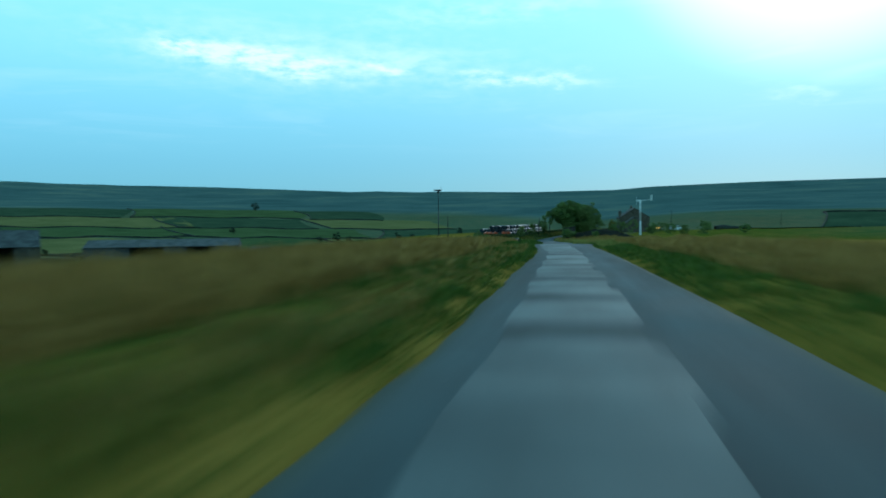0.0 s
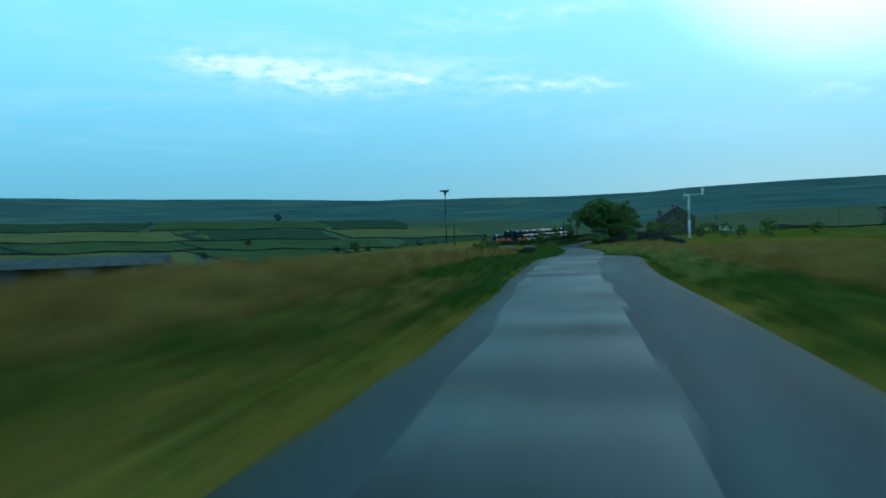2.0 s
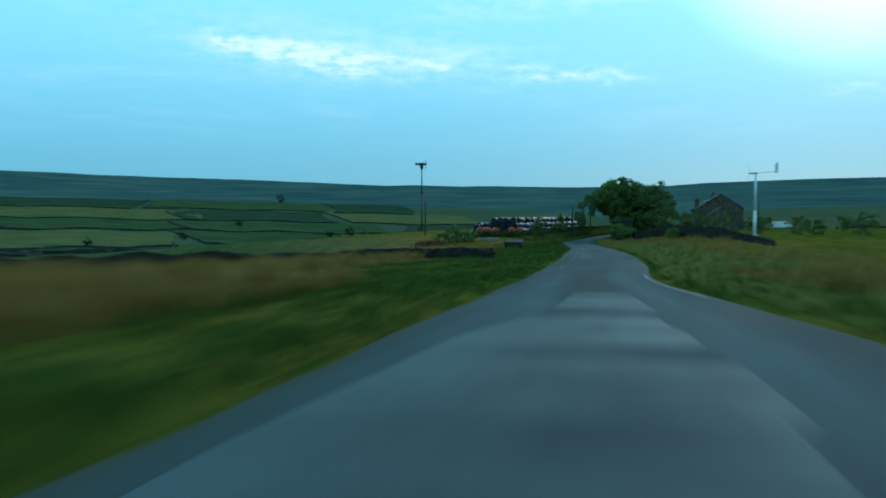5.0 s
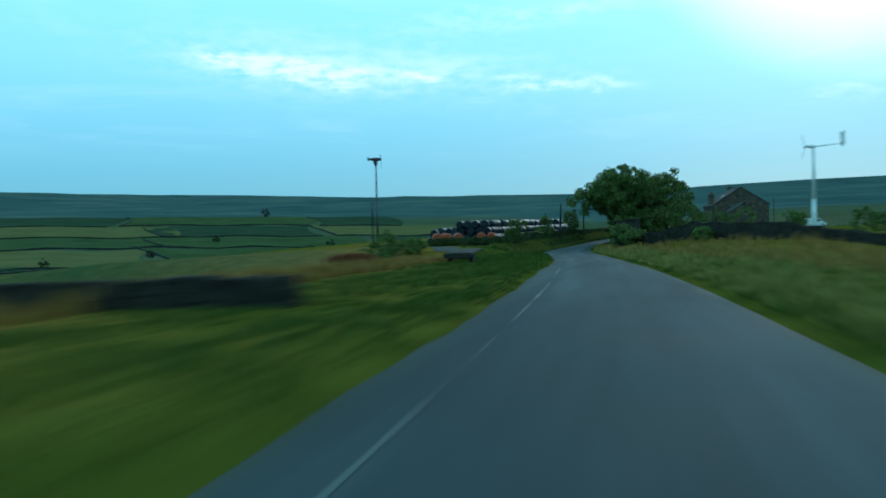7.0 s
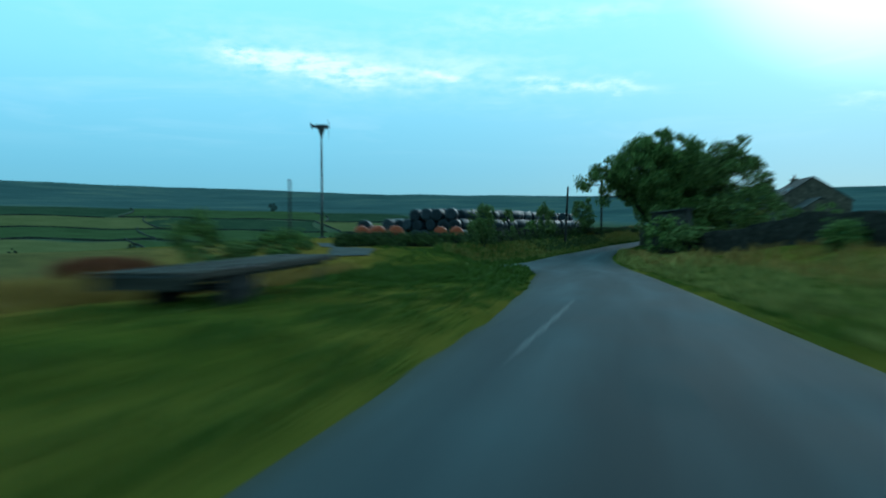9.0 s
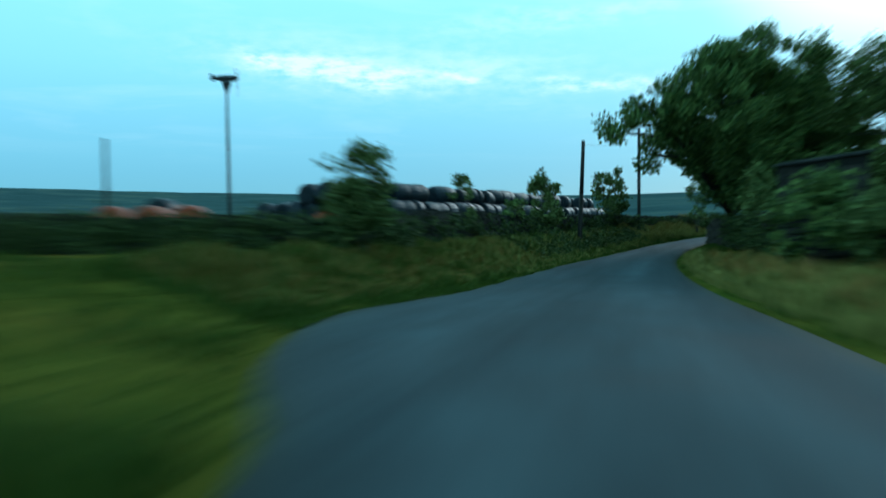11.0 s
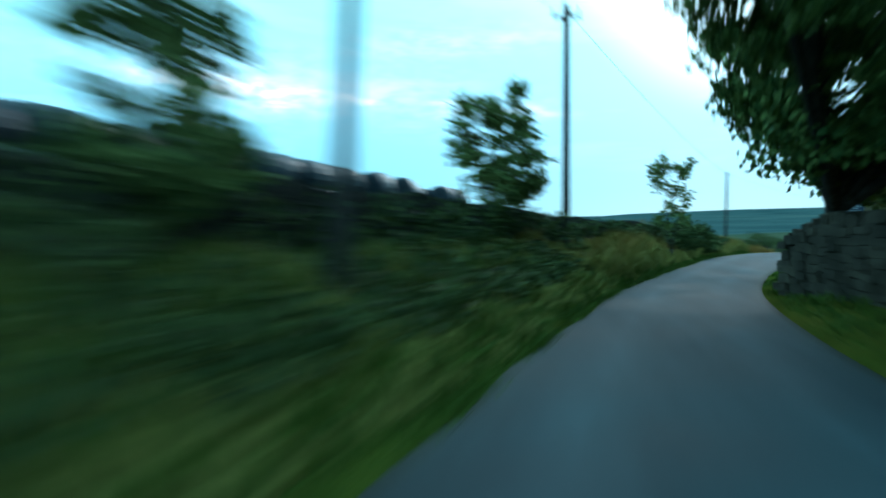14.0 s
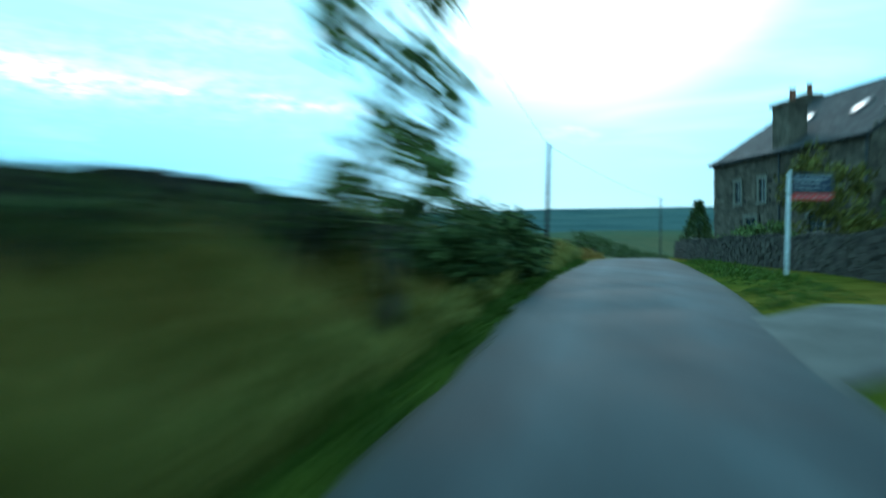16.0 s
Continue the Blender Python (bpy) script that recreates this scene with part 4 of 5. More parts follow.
tree(-16.9, 242.8, 4, [(-0.3, 0, 2.6, 0.8, 0.8, 0.8), (0.5, 0.2, 2.2, 0.7, 0.8, 0.9), (0, 0, 1.3, 1.0, 1.0, 0.7), (-0.1, 0, 3.3, 0.4, 0.4, 0.5)], "bushy round sapling growing by the wall", M_leaf_light, 26, 0.07, 56, 0.16, 56, 0.32, "hedge saplings", stems=2)
tree(-17.7, 237.8, 2.0, [(0, 0, 1.5, 0.55, 0.55, 0.6)], "small bushy hawthorn by the wall", M_leaf, 30, 0.05, 50, 0.15, 12, 0.28, "hedge saplings")
tree(-14.15, 255.3, 4.6, [(0, 0, 2.9, 1.0, 1.0, 1.2), (0.5, 0, 2.3, 0.9, 0.9, 0.9), (-0.5, 0.3, 3.6, 0.6, 0.6, 0.6), (0.25, 0.1, 3.95, 0.55, 0.55, 0.55), (0.1, -0.2, 1.6, 0.8, 0.8, 0.6)], "dense dark green sapling beside the road wall", M_leaf_light, 27, 0.08, 66, 0.17, 66, 0.34, "hedge saplings", stems=2)
tree(-7.7, 268.3, 4.4, [(-0.1, 0, 3.2, 0.75, 0.75, 0.6), (0.55, 0.1, 3.7, 0.35, 0.35, 0.45), (-0.45, 0, 3.8, 0.35, 0.35, 0.4), (0.1, 0, 2.2, 0.6, 0.6, 0.6), (0, 0, 1.4, 0.7, 0.7, 0.4)], "thin sparse wind-bent sapling on the bank", M_leaf_light, 28, 0.06, 26, 0.17, 48, 0.26, "hedge saplings", base=-4.55, stems=2)
tree(-27.7, 196.8, 3, [(0, 0, 1.5, 1.1, 1.1, 1.3), (0.2, 0, 2.4, 0.6, 0.6, 0.7)], "upright dark green bush beside the track", M_leaf, 29, 0.07, 60, 0.18, 26, 0.4, name="shrub")
for k, (x, y, rr, hh) in enumerate([(-30.5, 204, 2.0, 0.75), (-27.8, 206.0, 1.6, 0.8), (24, 232, 1.6, 1.9), (29, 243, 1.3, 1.5), (33, 228, 1.9, 2.3), (21, 262, 2.0, 1.7), (11.5, 276, 2.2, 2.2), (15.5, 274, 2.4, 2.4), (8.8, 281.5, 1.6, 1.4), (26, 282, 2.0, 1.6), (38, 262, 1.6, 1.7), (48, 250, 1.5, 1.5), (20, 250, 1.3, 1.2), (2.2, 206, 0.8, 0.6), (-5.9, 224.4, 1.3, 1.5), (-4.1, 223.6, 1.3, 1.1)]):
    tree(x, y, hh * 2, [(0, 0, hh, rr, rr, hh), (rr * 0.4, 0.3, hh * 1.3, rr * 0.5, rr * 0.5, hh * 0.5)], "rounded dark green hawthorn bush in rough grass", M_leaf if k % 3 else M_leaf_light, 40 + k, 0.08, 55, 0.22, 30, 0.5, "bushes", name="shrub")
tree(9.3, 288.3, 5, [(0, 0, 2.6, 1.5, 1.7, 1.6), (0.3, 0.4, 3.9, 1.1, 1.1, 0.9), (-0.4, -1.3, 1.7, 1.3, 1.3, 1.2)], "tall yellow-green shrub in front of the house", material("yellowing_leaves", leaf_build((0.06, 0.06, 0.012), (0.17, 0.145, 0.03))), 60, 0.09, 65, 0.19, 50, 0.5, name="shrub", stems=3)
for k, (x, y) in enumerate([(9.9, 293.5), (10.6, 296.5), (11.1, 299.5)]):
    tree(x, y, 1.6, [(0, 0, 1.0, 0.9, 1.3, 0.7)], "low green garden shrub behind the wall", M_leaf_light, 64 + k, 0.05, 60, 0.15, 18, 0.35, "garden shrubs", name="shrub")


for k, (x, y, rr, hh) in enumerate([(-6.9, 273.4, 0.95, 0.85), (-5.5, 277.6, 1.1, 0.95), (-4.3, 281.6, 0.9, 0.75)]):
    tree(x, y, hh * 2, [(0, 0, hh, rr, rr * 1.2, hh * 0.85), (rr * 0.3, -0.4, hh * 0.6, rr * 0.8, rr * 0.8, hh * 0.5)], "rounded dark bramble bush on the bank", M_hedge, 90 + k, 0.05, 60, 0.15, 44, 0.34, "bank bushes", name="shrub")


def conifer(x, y, h):
    r = np.random.default_rng(70)
    u = thing("conifer", x, y, z_at(x, y), 0, "small dark pointed conifer beside the house", "tree")
    part("trunk", tube(bmesh.new(), (0, 0, -0.2), (0, 0, h * 0.95), 0.12, 0.03), M_bark, u)
    C, R = [], []
    for k in range(16):
        t = k / 16
        for j in range(10):
            a = j * 0.63 + k
            rad = (1 - t) * 1.7 * r.uniform(0.5, 1.0)
            C.append((math.cos(a) * rad, math.sin(a) * rad, 0.5 + t * (h - 0.5)))
            R.append(0.28)
    v, f = leaves(r, C, R, 26, 0.16)
    mesh_object("crown", v, f, M_hedge, u)


conifer(15.5, 314.5, 4.2)

# growth over the bank wall, and leaves for the bank's shade: one mass of leaves
r = np.random.default_rng(80)
C, R = [], []
for p, d in polyline(HEDGE, 0.55):
    if p.y > 330:
        continue
    z = z_at(p.x, p.y)
    for j in range(6 if p.y < 257 else 4):
        o = r.uniform(-0.3, 0.7)
        C.append((p.x + d.y * o, p.y - d.x * o, z + r.uniform(0.1 if p.y < 257 else 0.55, 1.02) * (bank_top(p.x, p.y) - z)))
        R.append(r.uniform(0.2, 0.42))
for p, d in polyline([(-27.5, 213.6), (-22.5, 215.2), (-19.6, 218.2), (-19.0, 224)], 0.5):
    for j in range(8):
        o = r.uniform(-0.2, 0.8)
        C.append((p.x + d.y * o, p.y - d.x * o, z_at(p.x, p.y) + r.uniform(0.1, 0.95)))
        R.append(r.uniform(0.25, 0.42))
# Low dark growth on the bank, also standing in for the wall's shade.
for k in range(520):
    y = r.uniform(233, 257)
    o = r.uniform(1.0, 3.6)
    x = float(smooth_table(np.array([y]), 1)[0]) - o
    C.append((x, y, z_at(x, y) + r.uniform(0.02, 0.4)))
    R.append(r.uniform(0.16, 0.34))
for bx, by, bz, br_ in [(-6.1, 276.4, 1.1, 1.1), (-4.9, 280.0, 1.1, 1.2), (-7.0, 273.0, 0.7, 0.7), (-12.6, 258.0, 0.7, 0.8), (-3.4, 284.5, 0.9, 1.0), (-16.4, 240.0, 0.6, 0.7)]:
    for j in range(22):
        d = r.normal(size=3)
        d /= np.linalg.norm(d)
        C.append((bx + d[0] * br_, by + d[1] * br_, z_at(bx, by) + max(0.05, bz * 0.7 + d[2] * br_ * 0.7)))
        R.append(0.32)
for p, d in polyline([(-6.0, 232.0), (-5.9, 239), (-6.4, 246.2)], 0.5):
    for j in range(7):
        C.append((p.x - r.uniform(0.0, 0.8), p.y + r.uniform(-0.3, 0.3), z_at(p.x - 0.4, p.y) + r.uniform(0.15, 1.75)))
        R.append(r.uniform(0.25, 0.45))
for p, d in polyline([(9.5, 326), (13.2, 335), (19.0, 346.5), (26.5, 360), (42, 384)], 0.8):
    for j in range(7):
        o = r.uniform(-0.6, 0.6)
        C.append((p.x + d.y * o, p.y - d.x * o, z_at(p.x, p.y) + r.uniform(0.1, 1.7)))
        R.append(r.uniform(0.3, 0.55))
v, f = leaves(r, C, R, 26, 0.13)
tagged(mesh_object("hedge_growth", v, f, M_hedge), "dark bramble and hawthorn growth over the wall, partly for shade", "hedge", kind="stuff")

# ---- grass blades: one mass for the green, one for the dry ----
def tufts(r, x, y, h, lean, n):
    """n curved blades at each x, y of height h: two quads tapering to a tip."""
    k = len(x) * n
    X, Y, Hh = np.repeat(x, n) + r.normal(0, 0.07, k), np.repeat(y, n) + r.normal(0, 0.07, k), np.repeat(h, n) * r.uniform(0.55, 1.2, k)
    Z = land(X, Y) - 0.03
    a = r.uniform(0, 6.283, k)
    w = 0.012 + 0.012 * r.uniform(size=k)
    tipx, tipy = np.cos(a) * Hh * 0.35 + lean * Hh, np.sin(a) * Hh * 0.35
    sx, sy = -np.sin(a) * w, np.cos(a) * w
    base = np.stack([X, Y, Z], 1)
    mid = base + np.stack([tipx * 0.35, tipy * 0.35, Hh * 0.6], 1)
    tip = base + np.stack([tipx, tipy, Hh], 1)
    s = np.stack([sx, sy, np.zeros(k)], 1)
    v = np.stack([base - s, base + s, mid + s * 0.8, mid - s * 0.8, tip], 1).reshape(-1, 3)
    q = 5 * np.arange(k)
    return v, [tuple(t) for t in np.stack([q, q + 1, q + 2, q + 3], 1)] + [tuple(t) for t in np.stack([q + 3, q + 2, q + 4], 1)]


def sow(r, count, y0, y1, d0, d1, side):
    y = r.uniform(y0, y1, count)
    d = d0 + (d1 - d0) * r.uniform(0, 1, count) ** 1.4
    x = smooth_table(y, 1) - d if side < 0 else smooth_table(y, 2) + d
    return x, y, d


def outside(x, y):
    """Keeps blades off the tracks and out of buildings."""
    ok = ~((y > 206.9) & (y < 210.8) & (x < -22.9)) & ~((y > 265.5) & (y < 273) & (x > -5)) & ~((x > 11.5) & (y > 286))
    return ok


r = np.random.default_rng(90)
gv, gf, dv, df, kv, kf = [], [], [], [], [], []
jobs = [(9500, -6, 118, 0.05, 5.0, -1, 0.2, 0), (1400, -6, 62, 0.8, 5, -1, 0.24, 1), (13000, -6, 112, 3.2, 14.0, -1, 0.46, 1), (7000, -6, 118, 0.1, 5.0, 1, 0.2, 0), (10000, -6, 120, 2.4, 13, 1, 0.42, 1),
        (9500, 118, 212, 0.05, 8.0, -1, 0.14, 0), (4200, 112, 200, 8.5, 14.5, -1, 0.42, 1), (8000, 118, 232, 0.05, 5.5, 1, 0.15, 0), (1500, 130, 232, 4.5, 12, 1, 0.46, 1), (5000, 60, 205, 0.5, 9, 1, 0.3, 2), (500, 205, 236, 1.2, 5, 1, 0.45, 1), (1800, 205, 236, 0.4, 5, 1, 0.35, 2),
        (17000, 210, 302, 0.02, 3.8, -1, 0.36, 0), (1000, 211, 234, 0.7, 3.6, -1, 0.36, 1), (1500, 256, 302, 0.9, 4.2, -1, 0.6, 1), (11000, 255, 304, 0.5, 3.3, -1, 0.5, 2), (1600, 211, 238, 0.6, 4.0, -1, 0.32, 2), (2500, 190, 203.2, 0.3, 8.5, -1, 0.26, 0), (3500, 228, 300, 0.05, 2.2, 1, 0.13, 0), (2200, 285, 340, 0.5, 6.0, -1, 0.45, 1), (1500, 226, 258, 0.3, 3.0, -1, 0.4, 2)]
for cnt, y0, y1, d0, d1, side, h, dry_ in jobs:
    x, y, d = sow(r, cnt, y0, y1, d0, d1, side)
    ok = outside(x, y)
    x, y, d = x[ok], y[ok], d[ok]
    clump = 0.6 + 0.8 * np.clip(np.sin(x * 1.3 + y * 0.7) * np.sin(y * 0.9 - x * 0.4) + 0.5, 0, 1.3)
    hh = h * clump * np.clip(d / 0.6, 0.35, 1)
    v, f = tufts(r, x, y, hh, 0.15, 7 if dry_ else 6)
    (gv, dv, kv)[dry_].append(v)
    (gf, df, kf)[dry_].append(f)


def stack(vs, fs):
    off, F = 0, []
    for v, f in zip(vs, fs):
        F += [tuple(i + off for i in t) for t in f]
        off += len(v)
    return np.concatenate(vs), F


M_bracken = material("bracken_fronds", leaf_build((0.12, 0.040, 0.020), (0.26, 0.090, 0.045)))
bx, by = r.normal(-30.0, 0.9, 700), r.normal(193.4, 0.7, 700)
v, f = tufts(r, bx, by, np.full(700, 0.9), 0.1, 6)
tagged(mesh_object("bracken", v, f, M_bracken), "rust-red bracken patch in the rough field", "bracken", kind="stuff")
v, f = stack(gv, gf)
tagged(mesh_object("verge_grass", v, f, M_blade_green), "short green grass along the road verges", "grass", kind="stuff")
v, f = stack(kv, kf)
tagged(mesh_object("bank_grass", v, f, M_blade_bank), "tall pale olive grass with seed heads on the bank", "grass", kind="stuff")
v, f = stack(dv, df)
tagged(mesh_object("dry_grass", v, f, M_blade_dry), "tall dry tan moor grass behind the verge", "grass", kind="stuff")

# ---- farmhouse ----
M_wallstone = simple("coursed_house_stone", (0.070, 0.057, 0.043), (0.165, 0.136, 0.102), 1.6, 0.9, grain=14, vary=island, bump_by=0.5)
M_glass = plain("window_glass", (0.02, 0.025, 0.03), 0.05)
M_frame = simple("pale_stone_surround", (0.14, 0.126, 0.10), (0.22, 0.198, 0.158), 3, 0.85)
M_pot = simple("terracotta_pot", (0.16, 0.06, 0.035), (0.26, 0.10, 0.06), 4, 0.85)


def coursed_face(bm, x0, x1, z0, z1, place, r, holes=()):
    """Stones in courses on a face; place(u, z, out) gives the point; holes: (u0, u1, z0, z1) are left open."""
    z = z0
    while z < z1 - 0.05:
        ch = min(r.uniform(0.18, 0.27), z1 - z)
        u = x0
        while u < x1 - 0.05:
            l = min(r.uniform(0.3, 0.7), x1 - u)
            if not any(u + l > h[0] and u < h[1] and z + ch > h[2] and z < h[3] for h in holes):
                o = r.uniform(0.015, 0.05)
                g = 0.012
                fr = [bm.verts.new(place(a, b, o)) for a, b in ((u + g, z + g), (u + l - g, z + g), (u + l - g, z + ch - g), (u + g, z + ch - g))]
                bk = [bm.verts.new(place(a, b, -0.02)) for a, b in ((u, z), (u + l, z), (u + l, z + ch), (u, z + ch))]
                bm.faces.new(fr)
                for k in range(4):
                    bm.faces.new((bk[k], bk[(k + 1) % 4], fr[(k + 1) % 4], fr[k]))
            u += l
        z += ch


def farmhouse():
    gz = -4.8
    # local x: away from the road, local y: along the front, the near corner at the origin
    u = thing("farmhouse", 12.0, 289.6, gz, 2.6, "two storey dark stone farmhouse with slate roof", "house")
    L, W, E, RZ = 13.2, 10.6, 5.5, 9.0
    r = random.Random(8)
    wins = [(2.0, 3.0, 3.0, 4.15), (7.7, 8.35, 3.0, 4.15), (10.1, 10.75, 3.05, 4.15), (3.0, 4.2, 0.9, 2.2), (8.6, 9.7, 0.9, 2.2)]
    bm = bmesh.new()
    # body with gables
    pr = [(0, 0), (W, 0), (W, E), (W / 2, RZ - 0.15), (0, E)]
    a = [bm.verts.new((x, 0, z - (0.4 if z == 0 else 0))) for x, z in pr]
    b = [bm.verts.new((x, L, z - (0.4 if z == 0 else 0))) for x, z in pr]
    bm.faces.new(a)
    bm.faces.new(b[::-1])
    for k in range(5):
        bm.faces.new((a[k], b[k], b[(k + 1) % 5], a[(k + 1) % 5]))
    bmesh.ops.recalc_face_normals(bm, faces=bm.faces)
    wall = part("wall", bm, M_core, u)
    bm = bmesh.new()
    coursed_face(bm, 0, L, -0.2, E - 0.02, lambda q, z, o: (-o, q, z), r, wins)
    part("front_masonry", bm, M_wallstone, wall)["kind"] = "stuff"
    bm = bmesh.new()
    z = -0.2
    while z < RZ - 0.5:
        half = W / 2 if z < E else (W / 2) * (RZ - 0.2 - z) / (RZ - 0.2 - E)
        coursed_face(bm, W / 2 - half, W / 2 + half, z, z + 0.24, lambda q, zz, o: (q, -o, zz), r)
        z += 0.24
    part("gable_masonry", bm, M_wallstone, wall)["kind"] = "stuff"
    for w in wins:
        fr = part("window", box(box(box(box(bmesh.new(), -0.03, w[0] - 0.07, (w[2] + w[3]) / 2, 0.14, 0.16, w[3] - w[2] + 0.3, 0.01), -0.03, w[1] + 0.07, (w[2] + w[3]) / 2, 0.14, 0.16, w[3] - w[2] + 0.3, 0.01), -0.05, (w[0] + w[1]) / 2, w[2] - 0.08, 0.18, w[1] - w[0] + 0.36, 0.14, 0.01), -0.04, (w[0] + w[1]) / 2, w[3] + 0.1, 0.16, w[1] - w[0] + 0.36, 0.2, 0.01), M_frame, u, "cream stone window surround")
        part("pane", box(bmesh.new(), 0.01, (w[0] + w[1]) / 2, (w[2] + w[3]) / 2, 0.03, w[1] - w[0], w[3] - w[2]), M_glass, fr, "dark glass pane")
        part("glazing_bar", box(box(bmesh.new(), -0.02, (w[0] + w[1]) / 2, (w[2] + w[3]) / 2, 0.04, 0.05, w[3] - w[2]), -0.018, (w[0] + w[1]) / 2, w[2] + (w[3] - w[2]) * 0.55, 0.04, w[1] - w[0], 0.05), M_frame, fr, "pale glazing bar")
    # roof: slabs with courses of slates
    slope = math.atan2(RZ - E, W / 2)
    ln = math.hypot(RZ - E, W / 2) + 0.35
    roof = part("roof", box(bmesh.new(), 0, 0, -0.05, 0.12, L + 0.35, 0.12, 0.02, pose(W / 2, L / 2, RZ + 0.06)), M_slate, u, "slate roof with a stone ridge")
    for s in (-1, 1):
        m = pose(W / 2, L / 2, RZ) @ Matrix.Rotation(s * slope, 4, "Y")
        rb = bmesh.new()
        box(rb, s * ln / 2, 0, -0.06, ln, L + 0.3, 0.08, 0, m)
        part("roof_slab", rb, M_slate, roof)
        sb = bmesh.new()
        n = 16
        for k in range(n):
            y = -L / 2 - 0.15
            while y < L / 2 + 0.1:
                wd = min(r.uniform(0.28, 0.55), L / 2 + 0.18 - y)
                c = (k + 0.55) * ln / n
                box(sb, s * c, y + wd / 2, 0.0 + r.uniform(0, 0.012), ln / n * 1.25, wd - 0.015, 0.022, 0, m @ pose(0, 0, 0.002))
                y += wd
        part("slating", sb, M_slate_joined, roof)["kind"] = "stuff"
    # gutter on stone brackets
    gut = part("gutter", box(bmesh.new(), -0.24, L / 2, E - 0.12, 0.14, L + 0.3, 0.12, 0.03), M_dark, u, "black cast iron gutter")
    for k in range(23):
        part("bracket", box(bmesh.new(), -0.12, 0.3 + k * 0.575, E - 0.24, 0.26, 0.16, 0.15, 0.015), M_wallstone, u)
    for y in (0.12, 6.4):
        part("downpipe", tube(bmesh.new(), (-0.13, y, 0), (-0.13, y, E - 0.15), 0.05), M_dark, u, "black downpipe")
    for y in (1.7, 4.0, 8.3):
        m = pose(W / 2, 0, RZ) @ Matrix.Rotation(-slope, 4, "Y")
        sk = part("skylight", box(bmesh.new(), -ln * 0.5, y, 0.05, 1.1, 0.62, 0.09, 0.01, m), M_dark, u, "dark framed roof light")
        part("pane", box(bmesh.new(), -ln * 0.5, y, 0.105, 0.96, 0.48, 0.02, 0, m), M_skyglass, sk, "roof glass reflecting the sky")
    for cx, cy, z0, z1, wx, wy in ((0.55, 6.6, E - 0.4, 7.6, 1.0, 1.4), (W / 2, L - 0.65, RZ - 0.7, RZ + 0.2, 0.9, 1.2)):
        st = part("chimney", box(bmesh.new(), cx, cy, (z0 + z1) / 2, wx, wy, z1 - z0, 0.03), M_wallstone, u, "square stone chimney stack")
        part("chimney_cap", box(bmesh.new(), cx, cy, z1 + 0.08, wx + 0.25, wy + 0.25, 0.18, 0.03), M_wallstone, st)
        part("chimney_pot", tube(tube(bmesh.new(), (cx, cy - 0.25, z1 + 0.15), (cx, cy - 0.25, z1 + 0.7), 0.16, 0.13, 12), (cx, cy - 0.25, z1 + 0.7), (cx, cy - 0.25, z1 + 0.78), 0.17, 0.17, 12), M_pot, st, "round terracotta chimney pot")
    # lower wing on the near side
    bm = bmesh.new()
    pr = [(0.8, 0), (8.2, 0), (8.2, 3.2), (4.5, 5.6), (0.8, 3.2)]
    a = [bm.verts.new((x, -7.5, z - (0.4 if z == 0 else 0))) for x, z in pr]
    b = [bm.verts.new((x, -0.03, z - (0.4 if z == 0 else 0))) for x, z in pr]
    bm.faces.new(a)
    bm.faces.new(b[::-1])
    for k in range(5):
        bm.faces.new((a[k], b[k], b[(k + 1) % 5], a[(k + 1) % 5]))
    bmesh.ops.recalc_face_normals(bm, faces=bm.faces)
    wing = part("wing_wall", bm, M_core, u)
    bm = bmesh.new()
    coursed_face(bm, -7.5, -0.05, -0.2, 3.1, lambda q, z, o: (0.8 - o, q, z), r)
    z = -0.2
    while z < 5.2:
        half = 3.7 if z < 3.2 else 3.7 * (5.5 - z) / 2.3
        coursed_face(bm, 4.5 - half, 4.5 + half, z, z + 0.24, lambda q, zz, o: (q, -7.5 - o, zz), r)
        z += 0.24
    part("wing_masonry", bm, M_wallstone, wing)["kind"] = "stuff"
    sl = math.atan2(2.4, 3.7)
    for s in (-1, 1):
        m = pose(4.5, -3.75, 5.66) @ Matrix.Rotation(s * sl, 4, "Y")
        part("wing_roof", box(bmesh.new(), s * 2.35, 0, 0, 4.7, 7.7, 0.1, 0.01, m), M_slate, u, "stone slate roof slope")


M_slate_joined = simple("stone_slate_courses", (0.024, 0.025, 0.026), (0.058, 0.057, 0.056), 2, 0.8, grain=14, vary=island, bump_by=0.5)
M_skyglass = plain("roof_glass", (0.05, 0.06, 0.07), 0.1, 0.3)
farmhouse()


